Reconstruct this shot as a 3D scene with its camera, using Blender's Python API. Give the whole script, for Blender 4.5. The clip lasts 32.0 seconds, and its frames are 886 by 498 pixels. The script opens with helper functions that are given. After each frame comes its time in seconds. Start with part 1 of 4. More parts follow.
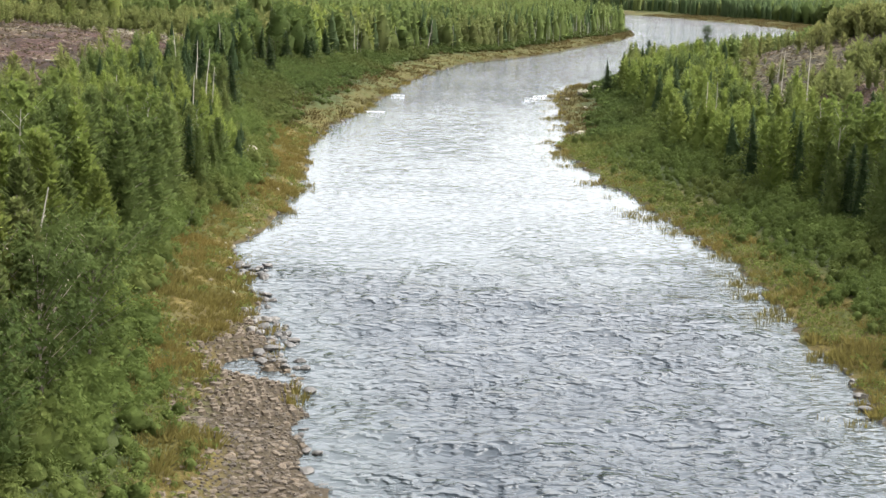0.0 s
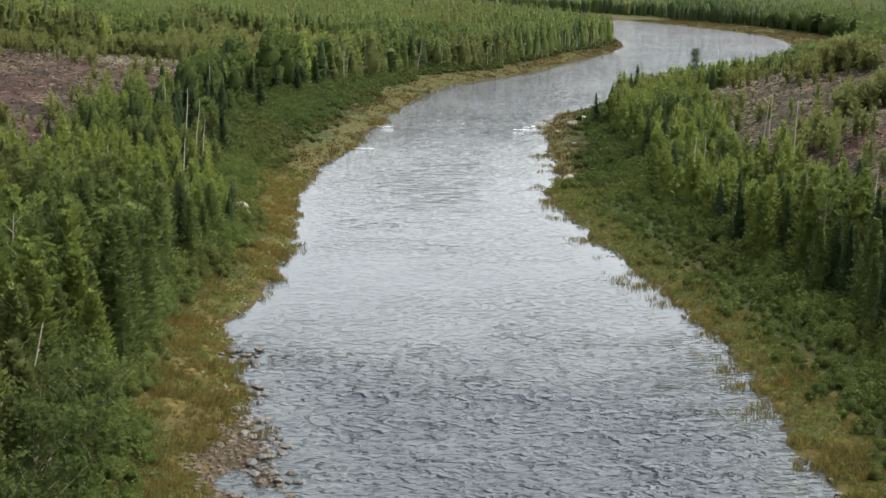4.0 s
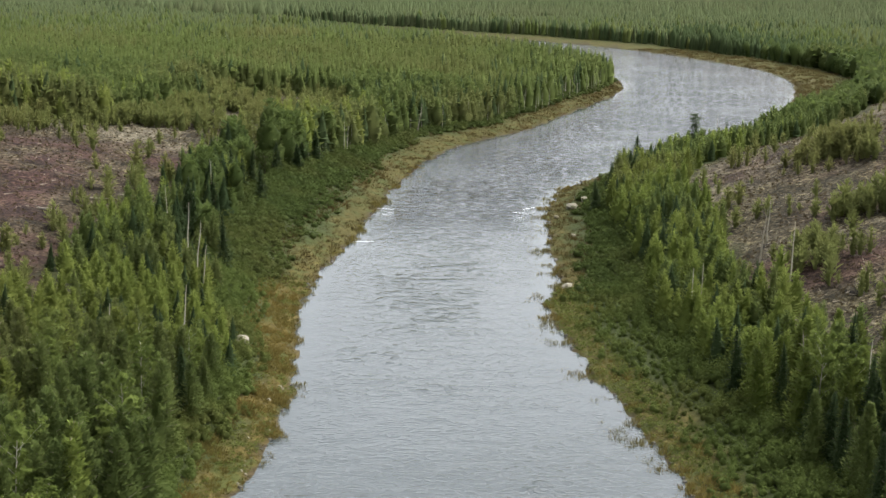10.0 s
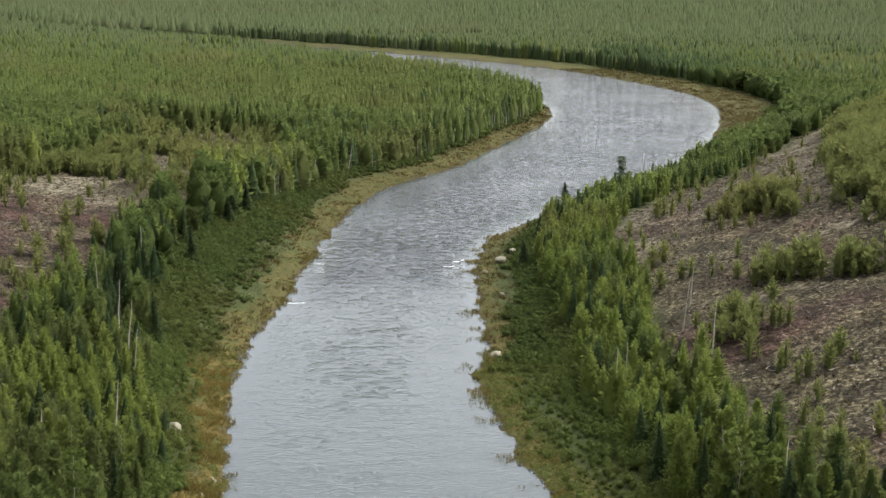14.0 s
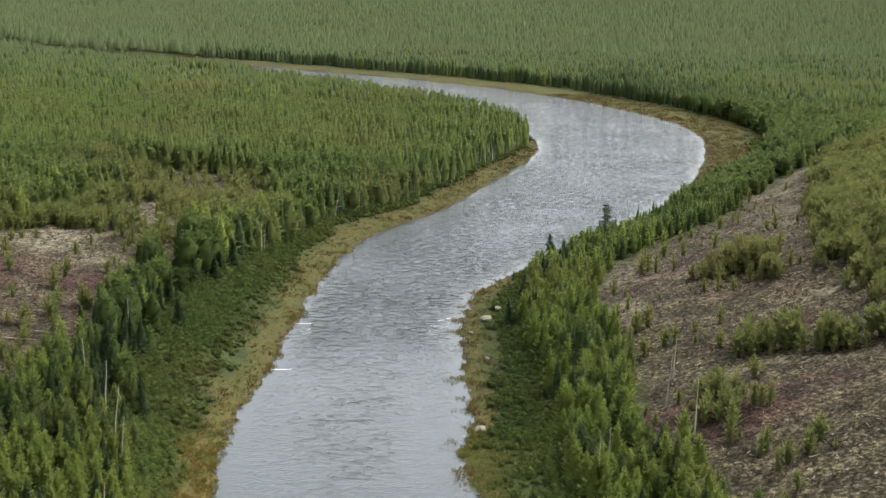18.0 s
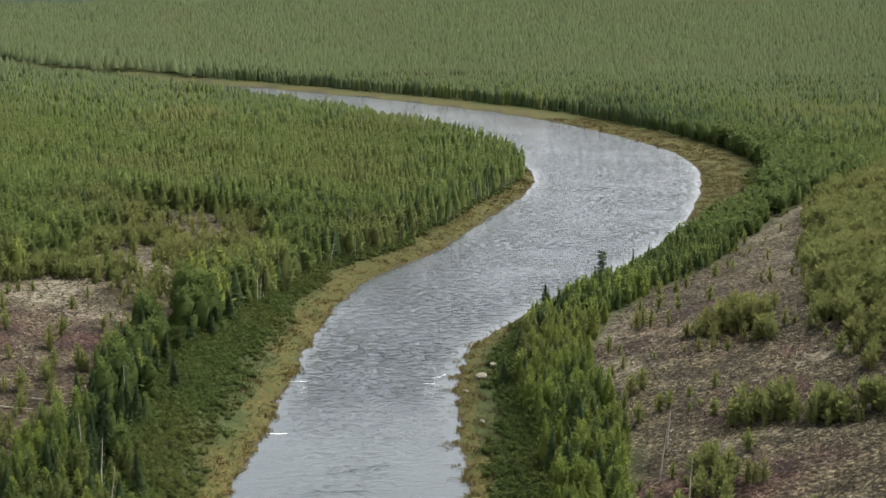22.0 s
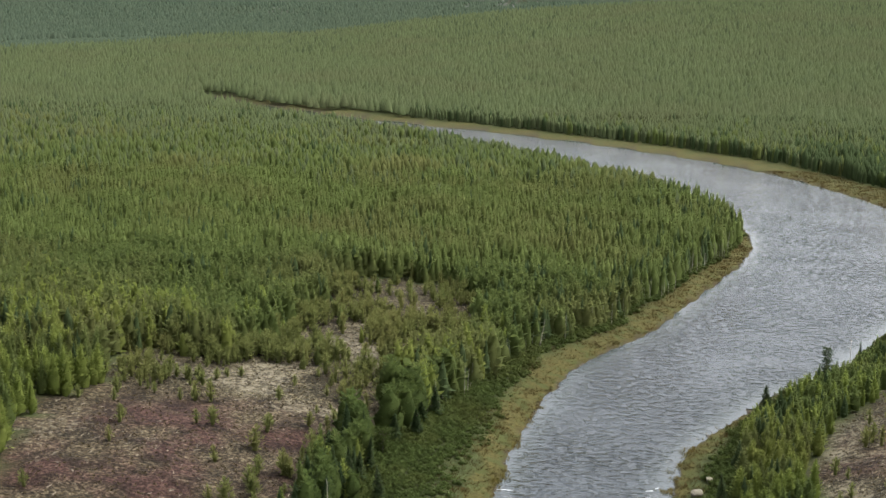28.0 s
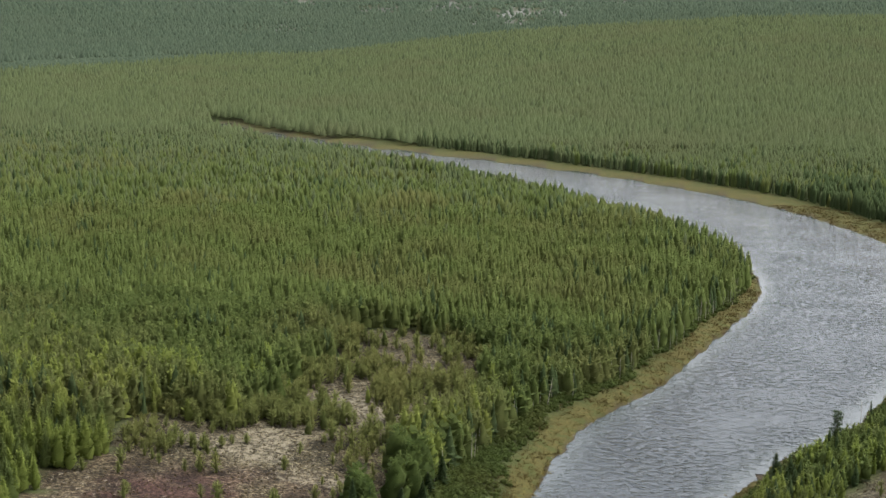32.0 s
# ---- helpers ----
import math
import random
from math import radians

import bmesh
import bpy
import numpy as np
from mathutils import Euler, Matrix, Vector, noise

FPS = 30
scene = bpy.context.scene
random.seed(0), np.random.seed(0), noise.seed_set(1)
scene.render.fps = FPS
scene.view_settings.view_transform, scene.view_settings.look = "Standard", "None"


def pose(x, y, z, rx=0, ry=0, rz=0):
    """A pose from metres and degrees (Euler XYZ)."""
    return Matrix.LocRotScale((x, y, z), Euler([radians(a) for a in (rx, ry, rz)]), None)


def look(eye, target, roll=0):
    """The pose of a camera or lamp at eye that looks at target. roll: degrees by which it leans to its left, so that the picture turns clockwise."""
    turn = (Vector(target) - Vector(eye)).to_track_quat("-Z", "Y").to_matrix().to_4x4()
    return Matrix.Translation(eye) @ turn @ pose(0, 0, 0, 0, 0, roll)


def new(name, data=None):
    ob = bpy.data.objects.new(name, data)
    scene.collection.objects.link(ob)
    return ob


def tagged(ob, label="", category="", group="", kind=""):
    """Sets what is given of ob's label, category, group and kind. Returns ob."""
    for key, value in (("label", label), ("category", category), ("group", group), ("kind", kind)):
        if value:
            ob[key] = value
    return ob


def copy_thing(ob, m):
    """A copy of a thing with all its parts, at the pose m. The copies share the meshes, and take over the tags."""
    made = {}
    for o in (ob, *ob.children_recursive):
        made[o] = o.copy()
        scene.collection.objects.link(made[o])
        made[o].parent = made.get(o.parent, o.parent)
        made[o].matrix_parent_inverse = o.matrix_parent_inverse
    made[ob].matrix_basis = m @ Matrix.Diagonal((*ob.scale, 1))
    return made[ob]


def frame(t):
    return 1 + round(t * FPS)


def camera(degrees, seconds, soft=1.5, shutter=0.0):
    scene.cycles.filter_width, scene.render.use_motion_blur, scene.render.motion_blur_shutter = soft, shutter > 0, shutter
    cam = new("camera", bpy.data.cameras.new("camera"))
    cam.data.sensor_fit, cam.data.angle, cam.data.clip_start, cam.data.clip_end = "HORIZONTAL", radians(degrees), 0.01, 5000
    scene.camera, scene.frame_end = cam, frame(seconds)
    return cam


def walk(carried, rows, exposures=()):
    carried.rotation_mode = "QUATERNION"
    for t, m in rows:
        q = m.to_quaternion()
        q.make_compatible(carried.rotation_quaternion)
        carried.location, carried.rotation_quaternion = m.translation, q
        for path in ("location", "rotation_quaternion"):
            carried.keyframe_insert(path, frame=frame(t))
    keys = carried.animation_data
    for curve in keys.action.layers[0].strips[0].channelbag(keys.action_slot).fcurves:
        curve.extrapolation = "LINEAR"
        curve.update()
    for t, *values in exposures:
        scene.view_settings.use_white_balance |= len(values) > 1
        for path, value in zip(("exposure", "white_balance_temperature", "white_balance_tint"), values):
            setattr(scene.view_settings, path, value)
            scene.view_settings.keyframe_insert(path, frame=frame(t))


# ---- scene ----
cam = camera(34.0, 32.0)

# seconds, place in metres, yaw to the left and pitch in degrees
PATH = [
    (0.0, 0.01, 0.04, 23.88, 0.342, -11.080),
    (0.5, -0.02, 0.13, 24.57, 0.240, -11.129),
    (1.0, -0.04, 0.21, 25.29, 0.152, -11.181),
    (1.5, -0.07, 0.27, 26.07, 0.083, -11.233),
    (2.0, -0.10, 0.33, 26.94, 0.012, -11.283),
    (3.0, -0.16, 0.45, 29.02, -0.033, -11.369),
    (3.5, -0.18, 0.54, 30.17, -0.063, -11.404),
    (5.5, -0.25, 0.99, 35.54, -0.153, -11.581),
    (6.0, -0.26, 1.13, 36.88, -0.153, -11.621),
    (7.0, -0.24, 1.48, 39.49, -0.129, -11.656),
    (8.0, -0.23, 1.87, 42.06, -0.091, -11.632),
    (9.0, -0.24, 2.24, 44.56, -0.063, -11.570),
    (10.0, -0.25, 2.54, 47.00, -0.048, -11.502),
    (11.0, -0.24, 2.70, 49.45, -0.005, -11.455),
    (12.0, -0.18, 2.61, 52.00, -0.085, -11.427),
    (12.5, -0.14, 2.45, 53.33, -0.339, -11.421),
    (13.0, -0.08, 2.22, 54.67, -1.108, -11.421),
    (13.5, -0.02, 1.95, 56.05, -1.949, -11.428),
    (14.0, 0.03, 1.73, 57.46, -2.761, -11.441),
    (14.5, 0.08, 1.64, 58.90, -3.213, -11.448),
    (16.5, 0.25, 1.74, 64.14, -3.224, -11.352),
    (17.0, 0.29, 1.83, 65.40, -3.216, -11.311),
    (18.0, 0.36, 2.12, 67.89, -3.231, -11.224),
    (19.0, 0.44, 2.43, 70.33, -3.228, -11.158),
    (20.0, 0.49, 2.70, 72.75, -3.284, -11.113),
    (21.0, 0.52, 2.94, 75.26, -3.333, -11.070),
    (22.0, 0.54, 3.21, 77.89, -3.349, -11.018),
    (23.0, 0.52, 3.78, 80.55, -3.373, -10.953),
    (24.0, 0.38, 5.11, 82.96, -3.414, -10.870),
    (24.5, 0.25, 6.18, 84.03, -3.461, -10.819),
    (24.8, 0.15, 6.99, 84.63, -3.158, -10.786),
    (25.0, 0.08, 7.53, 85.03, -1.750, -10.765),
    (25.2, 0.01, 8.16, 85.42, 0.307, -10.741),
    (25.5, -0.11, 9.10, 85.99, 3.289, -10.706),
    (25.7, -0.19, 9.75, 86.36, 4.443, -10.681),
    (26.0, -0.31, 10.73, 86.92, 5.050, -10.644),
    (26.5, -0.50, 12.21, 87.84, 5.022, -10.575),
    (28.5, -1.15, 17.23, 92.43, 4.965, -10.302),
    (29.0, -1.29, 18.24, 93.70, 4.990, -10.242),
    (30.0, -1.47, 19.32, 96.32, 5.045, -10.131),
    (31.0, -1.56, 19.88, 99.07, 5.128, -10.018),
    (32.0, -1.59, 20.31, 101.86, 5.254, -9.893),
]
ROLL = 1.04


def aimed(x, y, z, yaw, pitch):
    a, p = radians(yaw), radians(pitch)
    way = Vector((-math.sin(a) * math.cos(p), math.cos(a) * math.cos(p), math.sin(p)))
    return look((x, y, z), Vector((x, y, z)) + 10 * way, ROLL)


EXPOSURES = [(0.0, 2.24), (1.0, 2.13), (2.0, 1.92), (3.0, 1.68), (3.5, 1.62), (5.5, 1.62), (7.0, 1.64), (12.0, 1.62), (24.0, 1.6), (28.0, 1.54), (32.0, 1.5)]
walk(cam, [(t, aimed(*row)) for t, *row in PATH], EXPOSURES)

# ---- world, sun ----
world = bpy.data.worlds.new("overcast_sky")
scene.world = world
world.use_nodes = True
wn = world.node_tree.nodes
wl = world.node_tree.links
SUN_EL, SUN_AZ = 60.0, 75.0  # degrees; azimuth from +y towards +x
sky = wn.new("ShaderNodeTexSky")
sky.sky_type = "NISHITA"
sky.sun_disc = False
sky.sun_elevation = radians(SUN_EL)
sky.sun_rotation = radians(SUN_AZ)
sky.dust_density = 5.0
sky.air_density = 1.0
grey = wn.new("ShaderNodeHueSaturation")
grey.inputs["Saturation"].default_value = 0.22
wl.new(sky.outputs["Color"], grey.inputs["Color"])
wl.new(grey.outputs["Color"], wn["Background"].inputs["Color"])
wn["Background"].inputs["Strength"].default_value = 0.15

lamp = bpy.data.lights.new("sun", "SUN")
lamp.energy, lamp.angle, lamp.color = 0.75, radians(60), (1.0, 0.97, 0.92)
sun = new("sun", lamp)
az, el = radians(SUN_AZ), radians(SUN_EL)
sun.matrix_world = look((0, 0, 300), Vector((0, 0, 300)) - Vector((math.sin(az) * math.cos(el), math.cos(az) * math.cos(el), math.sin(el))))

# ---- materials ----


def material(name, rough=0.85):
    m = bpy.data.materials.new(name)
    m.use_nodes = True
    m.node_tree.nodes["Principled BSDF"].inputs["Roughness"].default_value = rough
    return m, m.node_tree.nodes, m.node_tree.links, m.node_tree.nodes["Principled BSDF"]


def noise_node(n, l, scale, detail=3.0, vector=None, rough=0.55):
    t = n.new("ShaderNodeTexNoise")
    t.inputs["Scale"].default_value, t.inputs["Detail"].default_value = scale, detail
    t.inputs["Roughness"].default_value = rough
    if vector is not None:
        l.new(vector, t.inputs["Vector"])
    return t.outputs["Fac"]


def ramp(n, l, fac, stops, blend="LINEAR"):
    r = n.new("ShaderNodeValToRGB")
    while len(r.color_ramp.elements) < len(stops):
        r.color_ramp.elements.new(0.5)
    for e, (p, c) in zip(r.color_ramp.elements, stops):
        e.position, e.color = p, (*c, 1.0) if len(c) == 3 else c
    r.color_ramp.interpolation = blend
    l.new(fac, r.inputs["Fac"])
    return r.outputs["Color"]


def mixed(n, l, fac, a, b, mode="MIX"):
    m = n.new("ShaderNodeMix")
    m.data_type, m.blend_type = "RGBA", mode
    for value, socket in ((fac, m.inputs[0]), (a, m.inputs[6]), (b, m.inputs[7])):
        if isinstance(value, (int, float)):
            socket.default_value = value
        elif isinstance(value, tuple):
            socket.default_value = (*value, 1.0)
        else:
            l.new(value, socket)
    return m.outputs[2]


def maths(n, l, op, a, b=0.0, clamp=False):
    m = n.new("ShaderNodeMath")
    m.operation, m.use_clamp = op, clamp
    for value, socket in ((a, m.inputs[0]), (b, m.inputs[1])):
        if isinstance(value, (int, float)):
            socket.default_value = value
        else:
            l.new(value, socket)
    return m.outputs[0]


def bumped(n, l, bsdf, height, strength, distance):
    b = n.new("ShaderNodeBump")
    b.inputs["Strength"].default_value, b.inputs["Distance"].default_value = strength, distance
    l.new(height, b.inputs["Height"])
    l.new(b.outputs["Normal"], bsdf.inputs["Normal"])


def leaf_material(name, dark, light, dry, patch=0.02, tree=0.28, grain=3.0, island=0.2):
    """Foliage: tone by leaf clump, by tree and by stand."""
    m, n, l, bsdf = material(name, 0.75)
    geo = n.new("ShaderNodeNewGeometry")
    p = geo.outputs["Position"]
    per_tree = noise_node(n, l, tree, 1.0, p)
    stand = noise_node(n, l, patch, 3.0, p)
    fine = noise_node(n, l, grain, 3.0, p, 0.7)
    tone = maths(n, l, "ADD", maths(n, l, "MULTIPLY", geo.outputs["Random Per Island"], island), maths(n, l, "MULTIPLY", per_tree, 0.55))
    tone = maths(n, l, "ADD", tone, maths(n, l, "MULTIPLY", fine, 0.45))
    own = n.new("ShaderNodeObjectInfo").outputs["Random"]
    tone = maths(n, l, "ADD", tone, maths(n, l, "MULTIPLY", maths(n, l, "SUBTRACT", own, 0.5), 0.3))
    base = ramp(n, l, tone, [(0.32, dark), (0.86, light)])
    bumped(n, l, bsdf, fine, 0.8, 0.6 / grain)
    col = mixed(n, l, ramp(n, l, stand, [(0.46, (0, 0, 0)), (0.68, (0.7, 0.7, 0.7))]), base, dry)
    l.new(col, bsdf.inputs["Base Color"])
    bsdf.inputs["Specular IOR Level"].default_value = 0.05
    glow = n.new("ShaderNodeBsdfTranslucent")
    l.new(mixed(n, l, 0.5, col, light), glow.inputs["Color"])
    mix = n.new("ShaderNodeMixShader")
    mix.inputs[0].default_value = 0.48
    l.new(bsdf.outputs[0], mix.inputs[1])
    l.new(glow.outputs[0], mix.inputs[2])
    l.new(mix.outputs[0], n["Material Output"].inputs["Surface"])
    return m


LARCH = leaf_material("larch_needles", (0.043, 0.063, 0.017), (0.124, 0.158, 0.047), (0.128, 0.126, 0.046))
BIRCH = leaf_material("birch_leaves", (0.052, 0.076, 0.018), (0.150, 0.190, 0.048), (0.135, 0.145, 0.046))
SPRUCE = leaf_material("spruce_needles", (0.022, 0.038, 0.015), (0.060, 0.088, 0.034), (0.056, 0.074, 0.030))
# larch needles made greyer and bluer, so distance haze sits in the colour
HAZY_LARCH = leaf_material("hazy_larch_needles", (0.034, 0.049, 0.024), (0.108, 0.136, 0.061), (0.106, 0.117, 0.056), 0.008, 0.2, 1.0, 0.8)
# far needles lifted towards blue: aerial haze put into the leaf colour
HAZY_FAR = leaf_material("haze_tinted_needles", (0.038, 0.060, 0.042), (0.090, 0.122, 0.078), (0.080, 0.106, 0.070), 0.006, 0.08, 0.5, 0.4)
BRIGHT_LARCH = leaf_material("light_larch_needles", (0.054, 0.078, 0.015), (0.164, 0.202, 0.047), (0.152, 0.158, 0.044))
UPSTREAM_SEDGE = leaf_material("dull_sedge_blades", (0.036, 0.029, 0.011), (0.076, 0.060, 0.022), (0.088, 0.058, 0.021), 0.07, 0.6, 3.0, 0.3)
UPSTREAM_WILLOW = leaf_material("dark_willow_leaves", (0.029, 0.043, 0.011), (0.067, 0.091, 0.025), (0.071, 0.074, 0.021), 0.06, 0.7, 3.0, 0.3)
ALDER = leaf_material("alder_leaves", (0.028, 0.046, 0.013), (0.084, 0.114, 0.031), (0.078, 0.094, 0.028))
SAPLING = leaf_material("sapling_needles", (0.060, 0.071, 0.023), (0.146, 0.162, 0.052), (0.150, 0.140, 0.050), 0.05, 0.5)
WILLOW = leaf_material("willow_leaves", (0.036, 0.052, 0.013), (0.084, 0.112, 0.029), (0.090, 0.090, 0.026), 0.06, 0.7, 3.0, 0.35)
SEDGE = leaf_material("sedge_blades", (0.052, 0.045, 0.014), (0.150, 0.128, 0.038), (0.166, 0.114, 0.034), 0.07, 0.6, 3.0, 0.45)
FRESH_GRASS = leaf_material("fresh_grass_blades", (0.044, 0.058, 0.014), (0.118, 0.140, 0.036), (0.120, 0.112, 0.034), 0.07, 0.6, 3.0, 0.45)
HEATH = leaf_material("heath_litter", (0.018, 0.015, 0.008), (0.092, 0.074, 0.044), (0.040, 0.026, 0.018), 0.06, 0.9, 3.0, 0.7)


def plain_material(name, a, b, scale, rough, bump=0.0, distance=0.02):
    m, n, l, bsdf = material(name, rough)
    coord = n.new("ShaderNodeTexCoord").outputs["Object"]
    info = n.new("ShaderNodeObjectInfo").outputs["Random"]
    f = maths(n, l, "ADD", maths(n, l, "MULTIPLY", noise_node(n, l, scale, 5.0, coord), 0.8), maths(n, l, "MULTIPLY", info, 0.45))
    l.new(ramp(n, l, f, [(0.25, a), (0.9, b)]), bsdf.inputs["Base Color"])
    if bump:
        bumped(n, l, bsdf, noise_node(n, l, scale * 4, 5.0, coord), bump, distance)
    return m


BARK = plain_material("larch_bark", (0.09, 0.07, 0.05), (0.24, 0.20, 0.16), 3.0, 0.9, 0.6, 0.03)
PALE_BARK = plain_material("pale_birch_bark", (0.17, 0.155, 0.12), (0.40, 0.38, 0.31), 2.5, 0.8, 0.4, 0.02)
DEAD_WOOD = plain_material("weathered_dead_wood", (0.13, 0.115, 0.085), (0.31, 0.285, 0.225), 2.0, 0.9, 0.5, 0.02)
LITTER = plain_material("dry_litter", (0.07, 0.058, 0.042), (0.23, 0.20, 0.15), 1.2, 0.95)
STONE = plain_material("river_stone", (0.020, 0.015, 0.009), (0.084, 0.063, 0.040), 2.2, 0.9, 0.5, 0.04)
WET_STONE = plain_material("wet_river_stone", (0.02, 0.019, 0.016), (0.075, 0.066, 0.055), 2.2, 0.6, 0.5, 0.04)
PALE_STONE = plain_material("pale_boulder_stone", (0.09, 0.082, 0.058), (0.24, 0.218, 0.160), 1.8, 0.9, 0.5, 0.05)
FOAM = plain_material("white_foam", (0.50, 0.52, 0.53), (0.72, 0.74, 0.75), 6.0, 0.7, 0.8, 0.05)


def ground_material():
    m, n, l, bsdf = material("taiga_ground", 0.95)
    bsdf.inputs["Specular IOR Level"].default_value = 0.1
    p = n.new("ShaderNodeNewGeometry").outputs["Position"]

    def mask(name):
        a = n.new("ShaderNodeAttribute")
        a.attribute_name = name
        return a.outputs["Fac"]

    fine, mid, wide = noise_node(n, l, 1.7, 6.0, p, 0.7), noise_node(n, l, 0.5, 5.0, p), noise_node(n, l, 0.07, 3.0, p)
    moss = ramp(n, l, maths(n, l, "ADD", maths(n, l, "MULTIPLY", mid, 0.6), maths(n, l, "MULTIPLY", fine, 0.4)), [(0.3, (0.018, 0.025, 0.008)), (0.75, (0.050, 0.060, 0.020))])
    # reddish heath and scree with pale litter, and lichen in patches
    grain = noise_node(n, l, 1.3, 8.0, p, 0.82)
    heath = ramp(n, l, grain, [(0.42, (0.007, 0.006, 0.0035)), (0.49, (0.025, 0.021, 0.013)), (0.55, (0.064, 0.055, 0.034)), (0.62, (0.155, 0.138, 0.088))])
    red = ramp(n, l, grain, [(0.44, (0.011, 0.006, 0.005)), (0.53, (0.037, 0.020, 0.017)), (0.61, (0.080, 0.052, 0.042)), (0.68, (0.145, 0.115, 0.085))])
    heath = mixed(n, l, maths(n, l, "MULTIPLY", mask("red"), ramp(n, l, wide, [(0.40, (0.25, 0.25, 0.25)), (0.55, (1, 1, 1))])), heath, red)
    tone = ramp(n, l, noise_node(n, l, 0.16, 4.0, p, 0.6), [(0.38, (0.56, 0.55, 0.53)), (0.62, (1.5, 1.48, 1.38))])
    heath = mixed(n, l, 1.0, heath, tone, "MULTIPLY")
    patch = noise_node(n, l, 0.75, 9.0, p, 0.72)
    lichen = maths(n, l, "ADD", maths(n, l, "MULTIPLY", mask("lichen"), 0.235), patch)
    heath = mixed(n, l, ramp(n, l, lichen, [(0.64, (0, 0, 0)), (0.78, (0.9, 0.9, 0.9))]), heath, (0.158, 0.140, 0.100))
    rock = ramp(n, l, noise_node(n, l, 0.03, 5.0, p, 0.7), [(0.38, (0.05, 0.055, 0.045)), (0.6, (0.15, 0.155, 0.14))])
    heath = mixed(n, l, mask("rock"), heath, rock)
    col = mixed(n, l, mask("bare"), moss, heath)
    # yellow sedge along the water, gravel at the edge
    sedge = ramp(n, l, fine, [(0.34, (0.032, 0.025, 0.008)), (0.5, (0.068, 0.053, 0.016)), (0.68, (0.125, 0.096, 0.030))])
    sedge = mixed(n, l, ramp(n, l, noise_node(n, l, 0.28, 4.0, p), [(0.48, (0, 0, 0)), (0.6, (0.8, 0.8, 0.8))]), sedge, (0.040, 0.050, 0.013))
    col = mixed(n, l, mask("sedge"), col, sedge)
    gravel = ramp(n, l, noise_node(n, l, 2.2, 6.0, p, 0.75), [(0.3, (0.014, 0.011, 0.007)), (0.55, (0.042, 0.033, 0.021)), (0.75, (0.095, 0.076, 0.051))])
    col = mixed(n, l, mask("gravel"), col, gravel)
    l.new(col, bsdf.inputs["Base Color"])
    bumped(n, l, bsdf, maths(n, l, "ADD", fine, mid), 0.8, 0.25)
    return m


GROUND = ground_material()


def water_material():
    m, n, l, bsdf = material("river_water", 0.05)
    # body colour of the water, raised in the middle pool and along both shores
    paler = n.new("ShaderNodeAttribute")
    paler.attribute_name = "paler"
    l.new(mixed(n, l, paler.outputs["Fac"], (0.025, 0.032, 0.038), (0.046, 0.056, 0.058)), bsdf.inputs["Base Color"])
    bsdf.inputs["IOR"].default_value = 1.33
    p = n.new("ShaderNodeNewGeometry").outputs["Position"]
    along = n.new("ShaderNodeMapping")
    along.inputs["Scale"].default_value = (0.7, 1.0, 1.0)
    l.new(p, along.inputs["Vector"])
    v = along.outputs["Vector"]
    crests = ramp(n, l, noise_node(n, l, 1.7, 1.6, v, 0.5), [(0.46, (0, 0, 0)), (0.56, (0.25, 0.25, 0.25)), (0.72, (1, 1, 1))], "B_SPLINE")
    chop = maths(n, l, "ADD", maths(n, l, "MULTIPLY", crests, 0.22), maths(n, l, "MULTIPLY", noise_node(n, l, 2.6, 2.0, v, 0.45), 0.06))
    force = n.new("ShaderNodeAttribute")
    force.attribute_name = "chop"
    broad = ramp(n, l, noise_node(n, l, 0.62, 2.0, v, 0.5), [(0.44, (0, 0, 0)), (0.58, (0.35, 0.35, 0.35)), (0.66, (1, 1, 1))])
    swell = n.new("ShaderNodeAttribute")
    swell.attribute_name = "swell"
    gust = ramp(n, l, noise_node(n, l, 0.06, 5.0, v, 0.62), [(0.34, (0.6, 0.6, 0.6)), (0.5, (0.9, 0.9, 0.9)), (0.64, (1.35, 1.35, 1.35))])
    height = maths(n, l, "MULTIPLY", maths(n, l, "MULTIPLY", chop, force.outputs["Fac"]), gust)
    height = maths(n, l, "ADD", height, maths(n, l, "MULTIPLY", maths(n, l, "MULTIPLY", broad, 0.45), swell.outputs["Fac"]))
    bumped(n, l, bsdf, height, 1.0, 1.0)
    return m


WATER = water_material()

# ---- mesh helpers ----
RNG = np.random.default_rng(7)


def mesh_from(name, verts, faces, mats, face_mat=None, smooth=False):
    """A mesh from an array of vertices and an array of triangles or quads."""
    verts, faces = np.asarray(verts, np.float32), np.asarray(faces, np.int32)
    me = bpy.data.meshes.new(name)
    k = faces.shape[1]
    me.vertices.add(len(verts))
    me.vertices.foreach_set("co", verts.ravel())
    me.loops.add(faces.size)
    me.loops.foreach_set("vertex_index", faces.ravel())
    me.polygons.add(len(faces))
    me.polygons.foreach_set("loop_start", np.arange(0, faces.size, k, dtype=np.int32))
    me.polygons.foreach_set("loop_total", np.full(len(faces), k, np.int32))
    for m in mats:
        me.materials.append(m)
    if face_mat is not None:
        me.polygons.foreach_set("material_index", np.asarray(face_mat, np.int32))
    me.polygons.foreach_set("use_smooth", np.full(len(faces), smooth))
    me.update(calc_edges=True)
    return me


def part(name, me, parent, label=""):
    ob = new(name, me)
    ob.parent = parent
    return tagged(ob, label) if label else ob


def stuff(name, me, label, category):
    return tagged(new(name, me), label, category, kind="stuff")


